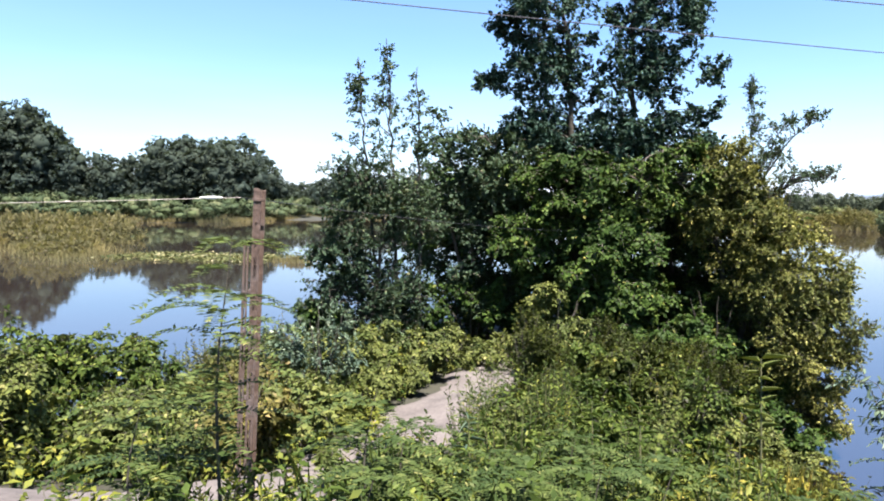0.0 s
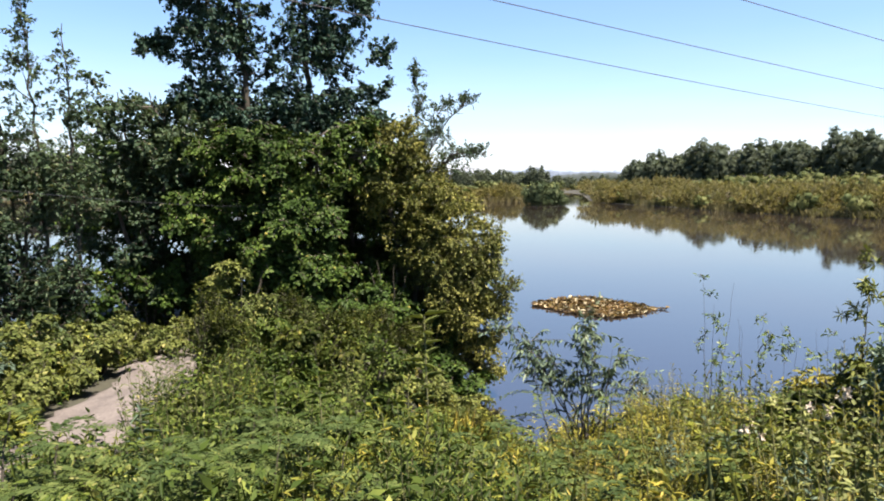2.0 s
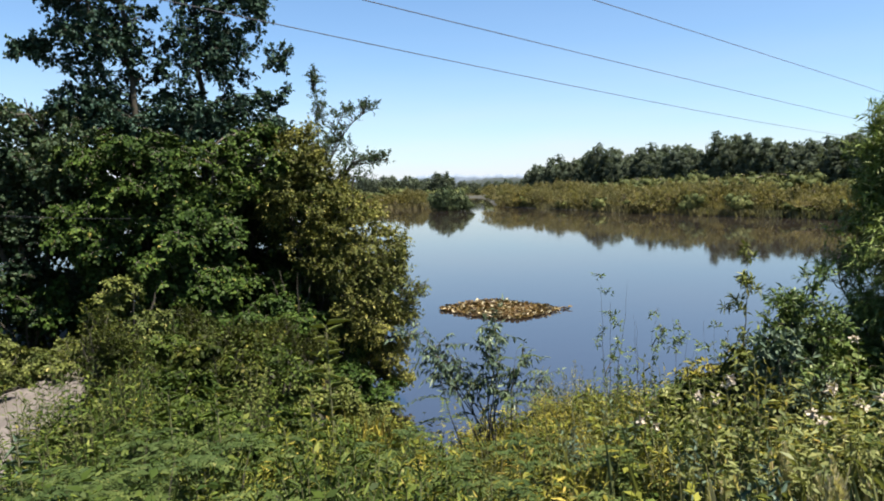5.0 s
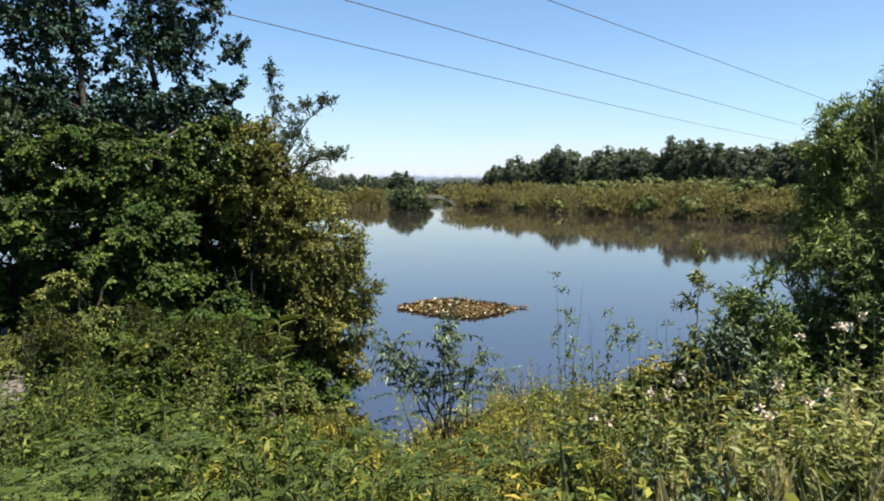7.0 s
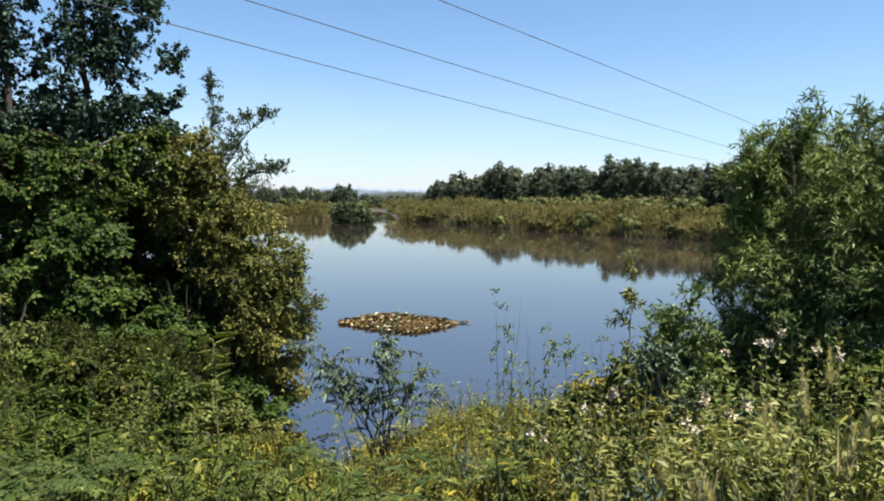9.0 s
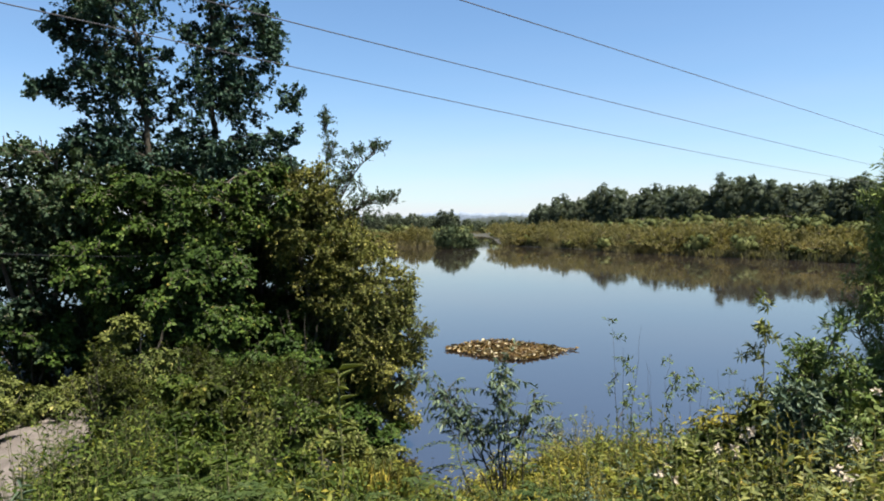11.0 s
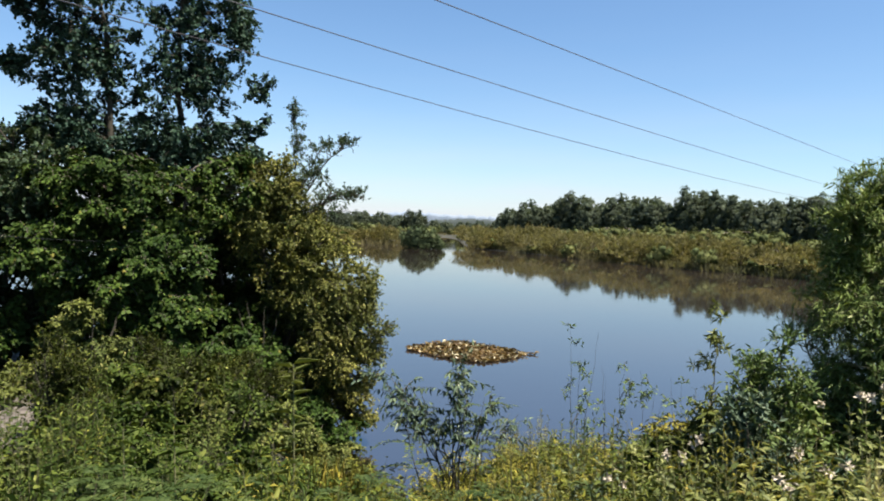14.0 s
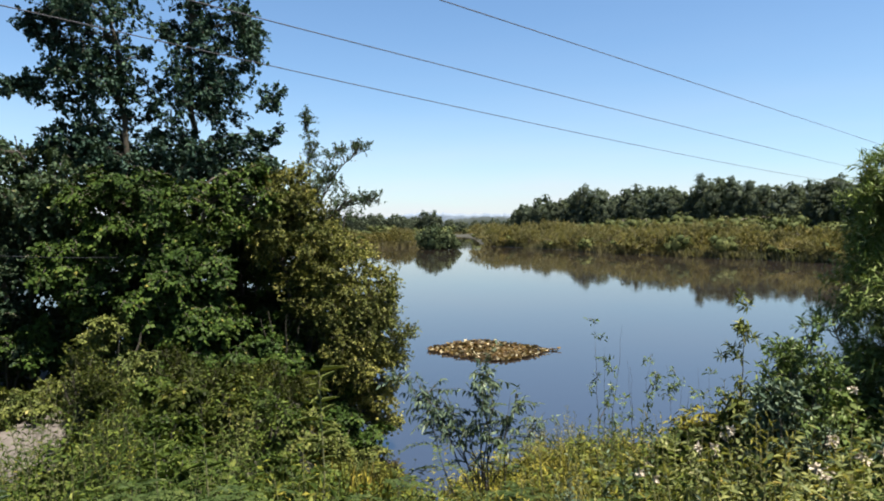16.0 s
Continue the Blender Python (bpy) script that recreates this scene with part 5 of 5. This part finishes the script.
# ---------- floating leaves ----------
def pad_mesh(seed):
    rng = np.random.default_rng(seed)
    n = 10
    a = np.linspace(0.2, 2 * math.pi - 0.2, n)
    r = 0.1 * (1 + rng.normal(0, 0.06, n))
    rim = np.stack([r * np.cos(a), r * np.sin(a), 0.012 + 0.02 * rng.random(n)], 1)
    V = np.concatenate([[[0, 0, 0.004]], rim, rim * [0.6, 0.6, 0] + [0, 0, 0.004]])
    F = [(1 + q, 2 + q, n + 2 + q, n + 1 + q) for q in range(n - 1)] + [(0, n + 1 + q, n + 2 + q, n + 2 + q) for q in range(0)]
    F += [(0, n + 1 + q, n + 2 + q, n + 3 + q) for q in range(0, n - 2, 2)]
    return mesh_of("lily_pad", V, F)


def pad_material():
    m, nodes, links, bsdf = material("lily_pad")
    oi = nodes.new("ShaderNodeObjectInfo")
    r = ramp(nodes, [(0.0, (0.022, 0.014, 0.006)), (0.45, (0.06, 0.035, 0.013)), (0.7, (0.12, 0.08, 0.028)), (0.82, (0.32, 0.24, 0.11)), (1.0, (0.68, 0.6, 0.45))])
    links.new(oi.outputs["Random"], r.inputs[0])
    links.new(r.outputs[0], bsdf.inputs["Base Color"])
    bsdf.inputs["Roughness"].default_value = 0.45
    return m


PADMAT = pad_material()
pads = [pad_mesh(q) for q in range(5)]
for me in pads:
    me.materials.append(PADMAT)
patch = thing("lily_patch", (3.9, 21.9, 0), "floating patch of brown and yellow lily leaves", "water plants")
rng = np.random.default_rng(9)


def in_patch(n):
    """Places in a lens-shaped patch."""
    out = []
    while len(out) < n:
        x, y = rng.uniform(-2.0, 2.0), rng.uniform(-1, 1)
        if abs(y) < (1 - (abs(x) / 2.0) ** 1.5) or (x > 1.5 and abs(y) < 0.05):
            out.append((x * (1.12 if x > 1.5 and abs(y) < 0.05 else 1.0), y * 1.85 - 0.16 * x))
    return out


for q, (x, y) in enumerate(in_patch(290)):
    ob = new("lily_pad", pads[q % 5])
    ob.parent = patch
    ob.location = (x, y, 0.004 + 0.02 * rng.random())
    ob.rotation_euler = (rng.normal(0, 0.14), rng.normal(0, 0.14), rng.uniform(0, 6.28))
    s = rng.uniform(0.7, 1.25)
    ob.scale = (s, s, s)
pts = np.array(in_patch(2600))
P = np.concatenate([pts, rng.uniform(0.0, 0.06, (len(pts), 1))], 1)
a = rng.uniform(0, 6.28, len(P))
A = np.stack([np.cos(a), np.sin(a), rng.uniform(-0.1, 0.7, len(P))], 1)
N = rng.normal(0, 0.4, (len(P), 3)) + [0, 0, 1]
part("curled_leaves", mesh_of("curled_leaves", *leaves(P, A, N, rng.uniform(0.08, 0.17, len(P)), rng.uniform(0.05, 0.12, len(P)))), PAD, patch)["kind"] = "stuff"

# ---------- far banks ----------
def far_tree(name, seed, height, wide, clusters, leaf, L):
    rng = np.random.default_rng(seed)
    lob = [(0, 0, height * 0.54, wide * 0.84, wide * 0.84, height * 0.38), (wide * 0.2, 0, height * 0.3, wide * 0.8, wide * 0.8, height * 0.22)]
    for q in range(18):
        a, h = q * 2.4 + rng.uniform(-0.5, 0.5), 0.2 + 0.7 * (q + rng.random()) / 18
        e = wide * 0.74 * math.sqrt(max(0.04, 1 - ((h - 0.45) / 0.5) ** 2)) * rng.uniform(0.85, 1.15)
        r = wide * rng.uniform(0.2, 0.36)
        lob.append((e * math.cos(a), e * math.sin(a), height * h, r, r, r * rng.uniform(0.8, 1.1)))
    return plant(name, "dark green rounded tree in a distant wood", "tree", (0, 0, 0), [[(0, 0, -0.5), (0.1, 0, height * 0.45), (0.2, 0.1, height * 0.66)]], lob,
                 clusters, height * 0.04, 4, 4, L, L * 0.8, leaf, BARK, seed, "trees of the far wood", limb_share=0.03, trunk_r=height * 0.018, with_twigs=False, shell=0.1, simple=True, smooth_crown=True, core=0.55)


def far_shrub(seed, height, wide, leaf, L, name="marsh_shrub", label="brownish green shrub on the far marshy bank", clusters=46, brush=False):
    """A shrub of the far bank: rounded and leafy, or a brush of upright twigs."""
    rng = np.random.default_rng(seed)
    lob = [(0, 0, height * 0.4, wide * 0.85, wide * 0.85, height * 0.42)]
    for q in range(6):
        a = q * 1.1 + rng.uniform(0, 0.8)
        lob.append((wide * 0.7 * math.cos(a), wide * 0.7 * math.sin(a), height * rng.uniform(0.25, 0.68), wide * 0.45, wide * 0.45, height * 0.22))
    stems = [[(0, 0, -0.3), (0.1, 0, height * 0.5), (0.1, 0.1, height * 0.75)], [(0, 0, -0.3), (-0.3, 0.2, height * 0.6)]]
    if brush:
        return plant(name, label, "shrub", (0, 0, 0), stems, lob, clusters, height * 0.2, 4, 4, L * 1.1, L * 0.4, leaf, BARK, seed, "shrubs of the far bank",
                     limb_share=0.06, trunk_r=0.05, with_twigs=False, shell=0.3, simple=True, up=1.6, flat=0.5, droop=0.0, smooth_crown=True, upright=True)
    return plant(name, label, "shrub", (0, 0, 0), stems, lob, clusters, height * 0.12, 4, 4, L * 0.9, L * 0.7, leaf, BARK, seed, "shrubs of the far bank",
                 limb_share=0.06, trunk_r=0.05, with_twigs=False, shell=0.12, simple=True, smooth_crown=True, core=0.6)


def at(az, r):
    a = radians(az)
    return r * math.sin(a), r * math.cos(a)


def shore(az):
    return float(np.interp(az, [a for a, _ in FAR_SHORE], [d for _, d in FAR_SHORE]))


trees = [far_tree("wood_tree", 400 + q, h, w, 620, FAR_HAZED, 0.32) for q, (h, w) in enumerate([(11.0, 4.2), (10.2, 4.7), (12.0, 3.8), (9.4, 4.5)])]
# same trees for the left wood, in the leaf colour with painted-in shade
shaded_trees = [far_tree("wood_tree", 405 + q, h, w, 620, FAR_SHADED, 0.32) for q, (h, w) in enumerate([(11.0, 4.6), (10.0, 5.0), (11.8, 4.2)])]
scrubs = [far_shrub(410 + q, h, w, FAR_SCRUB, 0.32, clusters=110, brush=True) for q, (h, w) in enumerate([(2.4, 2.5), (2.8, 2.8), (2.0, 3.0), (3.2, 2.4)])]
greens = [far_shrub(420 + q, h, w, FAR_GREEN, 0.36, clusters=75, label="light green shrub on the far marshy bank") for q, (h, w) in enumerate([(4.6, 3.4), (5.4, 3.0), (3.8, 3.8)])]
dulls = [far_shrub(424 + q, h, w, FAR_ISLET, 0.34, clusters=80, label="dull olive-green shrub on the far bank") for q, (h, w) in enumerate([(4.4, 3.4), (5.0, 3.1), (3.8, 3.8)])]
used = set()


def put(models, az, r, size, rng, sink=0.0):
    q = int(rng.integers(len(models)))
    x, y = at(az, r)
    m = Matrix.Translation((x, y, gz(x, y) - sink)) @ Matrix.Rotation(rng.uniform(0, 6.28), 4, "Z")
    ob = models[q]
    if ob.name in used:
        ob = copy_thing(ob, m)
    else:
        used.add(ob.name)
        ob.matrix_basis = m
    ob.scale = (size, size, size * rng.uniform(0.9, 1.12))
    return ob


rng = np.random.default_rng(77)
# wood beyond the marsh: direction, skyline height in metres at its distance
SKY_R = [(11.5, 0.32), (12.7, 0.47), (15, 0.69), (17.3, 0.79), (21, 0.85), (23, 0.92), (27.6, 1.0), (31, 0.9), (34, 0.88), (36, 1.0), (40, 0.98), (52, 1.02)]
WOOD_R = [(11.5, 330), (20, 265), (28, 200), (36, 160), (52, 130)]
for gap, n in ((0, 66), (18, 30)):
    for q in range(n):
        az = 11.8 + (52 - 11.8) * (q + rng.uniform(0.1, 0.9)) / n
        s = float(np.interp(az, [a for a, _ in SKY_R], [d for _, d in SKY_R]))
        r = float(np.interp(az, [a for a, _ in WOOD_R], [d for _, d in WOOD_R])) + gap + rng.uniform(-4, 4)
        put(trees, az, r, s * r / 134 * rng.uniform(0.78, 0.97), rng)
SKY_L = [(-75, 1.2), (-62, 1.25), (-59, 1.15), (-57.5, 0.85), (-55, 0.72), (-53.5, 0.6), (-51.5, 0.82), (-50, 1.0), (-45.7, 1.02), (-44, 0.85), (-43, 0.62), (-41, 0.45), (-36, 0.5), (-25, 0.5)]
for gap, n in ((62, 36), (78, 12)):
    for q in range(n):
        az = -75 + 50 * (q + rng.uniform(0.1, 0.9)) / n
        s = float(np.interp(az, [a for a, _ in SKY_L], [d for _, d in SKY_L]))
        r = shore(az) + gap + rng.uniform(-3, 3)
        put(shaded_trees, az, r, s * r / 118 * rng.uniform(1.04, 1.22), rng)
for q in range(46):
    az = 11.5 + 42 * (q + rng.random()) / 46
    put(greens, az, shore(az) + rng.uniform(26, 44), rng.uniform(0.85, 1.2) * min(1.0, 0.4 + 0.05 * (az - 9)), rng)
# scrub along the far water
for q in range(112):
    az = 9.6 + 44 * (q + rng.random()) / 112
    put(scrubs, az, shore(az) + rng.choice([1.0, 6.0, 12.0, 20.0]) + rng.uniform(0, 4), rng.uniform(0.6, 1.4) * min(1.3, shore(az) / 105), rng)
for q in range(60):
    az = -72 + 50 * (q + rng.random()) / 60
    put(dulls, az, shore(az) + rng.choice([1.0, 5.0, 10.0]) + rng.uniform(0, 3), rng.uniform(0.75, 1.25), rng)
for q in range(26):
    az = -72 + 50 * (q + rng.random()) / 26
    put(dulls, az, shore(az) + rng.uniform(16, 52), rng.uniform(1.0, 1.5), rng)
for q in range(26):
    az = -8 + 14 * (q + rng.random()) / 26
    put(scrubs, az, shore(az) + rng.uniform(0.5, 12), rng.uniform(0.7, 1.2), rng)
for q in range(34):
    az = -8 + 22 * (q + rng.random()) / 34
    put(greens, az, max(shore(az) + 5, rng.uniform(170, 400)), rng.uniform(0.7, 1.1), rng, 0.3)

for q in range(14):
    put(scrubs, -64 + 10 * (q + rng.random()) / 14, 76 + rng.uniform(-4, 7), rng.uniform(0.8, 1.3), rng)

for q in range(13):
    t = -1.05 + 1.35 * q / 12 + rng.uniform(-0.04, 0.04)
    x, y = -54 + 0.88 * 18 * t, 34 - 0.47 * 18 * t + rng.uniform(-1, 1)
    ob = put(scrubs, math.degrees(math.atan2(x, y)), math.hypot(x, y), 1.25 - 0.5 * (q / 12) + rng.uniform(-0.1, 0.1), rng, 0.25)

yellows = [far_shrub(440 + q, h, w, FAR_YELLOW, 0.36, "marsh_shrub", "yellowing shrub on the far marshy bank", brush=True) for q, (h, w) in enumerate([(3.0, 2.6), (2.4, 2.8)])]
for az, dr in ((0.6, 3), (1.4, 2), (2.2, 4), (2.9, 1), (24.0, 2), (31.5, 3), (17.0, 2), (13.2, 5), (20.1, 8), (27.2, 7), (34.0, 5), (37.5, 2), (22.0, 14), (29.6, 15)):
    put(yellows, az, shore(az) + dr, rng.uniform(0.8, 1.2), rng)

for q in range(34):
    az = -9 + 21 * (q + rng.random()) / 34
    put(trees, az, rng.uniform(345, 410), rng.uniform(0.9, 1.12) if az < 6.5 else rng.uniform(0.6, 0.8), rng, 0.3)

for az, dr in ((12.4, 1.5), (15.6, 2), (18.4, 1), (21.2, 3), (25.5, 1.5), (28.8, 1), (33.0, 2), (36.4, 1)):
    put(greens, az, shore(az) + dr, rng.uniform(0.45, 0.6), rng)

# shrub islet in the middle of the lake
islet = far_shrub(430, 5.2, 2.3, FAR_ISLET, 0.5, "islet_shrub", "dark green shrub standing on a small lake islet", 120)
x, y = at(5.7, 126)
islet.matrix_basis = Matrix.Translation((x, y, -0.2))
for daz, dr, s in ((-0.75, 1.0, 0.78), (0.7, 0.5, 0.84), (1.3, 1.5, 0.62), (1.85, 0.5, 0.42)):
    x, y = at(5.7 + daz, 126 + dr)
    ob = copy_thing(islet, Matrix.Translation((x, y, -0.2)) @ Matrix.Rotation(daz * 3, 4, "Z"))
    ob.scale = (s, s, s)


def reeds(name, label, places, low, high, mat, seed, wide=0.05):
    """Upright blades at many places."""
    rng = np.random.default_rng(seed)
    P = np.asarray(places, float)
    n = len(P)
    h = rng.uniform(low, high, n)
    A = np.stack([rng.normal(0, 0.2, n), rng.normal(0, 0.2, n), np.ones(n)], 1)
    N = np.stack([rng.normal(0, 1, n), rng.normal(0, 1, n) - 0.8, np.zeros(n)], 1)
    ob = part(name, mesh_of(name, *leaves(P, A, N, h, wide)), mat, None, label)
    return tagged(ob, "", "reeds" if "reed" in name else "grass", "", "stuff")


pl = []
for q in range(9000):
    az = rng.uniform(9.6, 54)
    r = shore(az) + rng.uniform(-0.6, 14)
    x, y = at(az, r)
    pl.append((x, y, max(gz(x, y), 0) - 0.1))
for q in range(8000):
    az = rng.uniform(-75, 6.3)
    r = shore(az) + rng.uniform(-0.6, 14)
    x, y = at(az, r)
    pl.append((x, y, max(gz(x, y), 0) - 0.1))
for q in range(7000):
    az = rng.uniform(-60, 50)
    x, y = at(az, shore(az) + rng.uniform(-0.7, 1.2))
    pl.append((x, y, max(gz(x, y), 0) - 0.1))
for q in range(9000):
    az, r = rng.uniform(5.0, 11.5), rng.uniform(140, 420)
    x, y = at(az, r)
    if gz(x, y) > 0.05:
        pl.append((x, y, gz(x, y) - 0.1))
reeds("bank_reeds", "dry brownish reeds lining the far banks", pl, 0.4, 1.2, REEDLEAF, 500, 0.22)
pl = []
for q in range(8000):
    t, w = rng.uniform(-1, 1), rng.normal(0, 0.4)
    x, y = -54 + 0.88 * 18 * t + 0.47 * 4 * w, 34 - 0.47 * 18 * t + 0.88 * 4 * w
    if rng.random() < 0.75 - 0.55 * t:
        pl.append((x, y, max(gz(x, y), 0) - 0.1 - 0.6 * max(0, t)))
reeds("spit_reeds", "dry olive reeds on a low spit in the lake", pl, 0.3, 0.85, FAR_SCRUB, 501, 0.09)
pl = [(-31 + rng.normal(0, 0.9), 36 + rng.normal(0, 0.5), -0.05) for q in range(260)]
reeds("reed_tuft", "small orange-brown reed tuft standing in water", pl, 0.2, 0.6, REEDLEAF, 502, 0.06)
n = 2400
t = rng.uniform(-1, 1, n)
P = np.stack([-39.5 + 5.5 * t + rng.normal(0, 0.5, n), 35.5 + rng.normal(0, 1.7, n) + 1.5 * t, rng.uniform(0.0, 0.12, n)], 1)
a = rng.uniform(0, 6.28, n)
A = np.stack([np.cos(a), np.sin(a), rng.uniform(0, 0.6, n)], 1)
ob = part("far_lily_leaves", mesh_of("far_lily_leaves", *leaves(P, A, rng.normal(0, 0.3, (n, 3)) + [0, 0, 1], 0.26, 0.2)), LILYFAR, None, "far bed of floating lily leaves")
tagged(ob, "", "water plants", "", "stuff")

# distant wooded land and hills
def ridge(name, label, dist, az0, az1, base, swell, seed, mat):
    rng = np.random.default_rng(seed)
    n = 700
    az = np.radians(np.linspace(az0, az1, n))
    h = base + swell * (np.sin(az * 23 + seed) + 0.6 * np.sin(az * 51 + 2 * seed)) + rng.normal(0, swell * 0.35, n)
    V = []
    for q in range(n):
        for d, z in ((dist, -1.0), (dist + 2, h[q] * 0.8), (dist + 12, h[q]), (dist + 60, -1.0)):
            V.append((d * math.sin(az[q]), d * math.cos(az[q]), z))
    F = [(q * 4 + c, q * 4 + c + 4, q * 4 + c + 5, q * 4 + c + 1) for q in range(n - 1) for c in range(3)]
    ob = part(name, mesh_of(name, V, F), mat, None, label)
    return tagged(ob, "", "hills", "", "structure")


ridge("backdrop_woods", "low blue-green band of distant woods", 420, -80, 60, 9.5, 1.0, 3, FARWOOD)
ridge("backdrop_hills", "distant hills with pale blue haze put into their colour", 3000, -80, 70, 60, 8, 5, HILL)

# grass among the weeds of the near bank
for name, label, mat, count, zone, low, high in (("pale_grass", "pale drying grass blades among the bank weeds", PALE, 1500, (1.2, 5.2, 2.2, 5.0), 0.3, 0.75),
                                                 ("straw_grass", "dry straw-coloured grass blades on the bank", STRAW, 450, (1.5, 4.6, 2.1, 3.7), 0.35, 0.75),
                                                 ("green_grass", "long green grass blades among the bank weeds", FRESH, 420, (-3.6, 1.2, 2.3, 7.0), 0.35, 0.75),
                                                 ("yellow_grass", "yellowing grass along the shore of the cove", DRYHERB, 1500, (-0.6, 3.6, 6.0, 10.6), 0.25, 0.6)):
    x, y = rng.uniform(zone[0], zone[1], count), rng.uniform(zone[2], zone[3], count)
    z = ground_at(x, y)
    ok = (z > 0.03) & (np.hypot(x, y) > 2.0) & (trail_gap(x, y) > 0.8)
    reeds(name, label, np.stack([x, y, z - 0.02], 1)[ok], low, high, mat, 520 + count, 0.008)
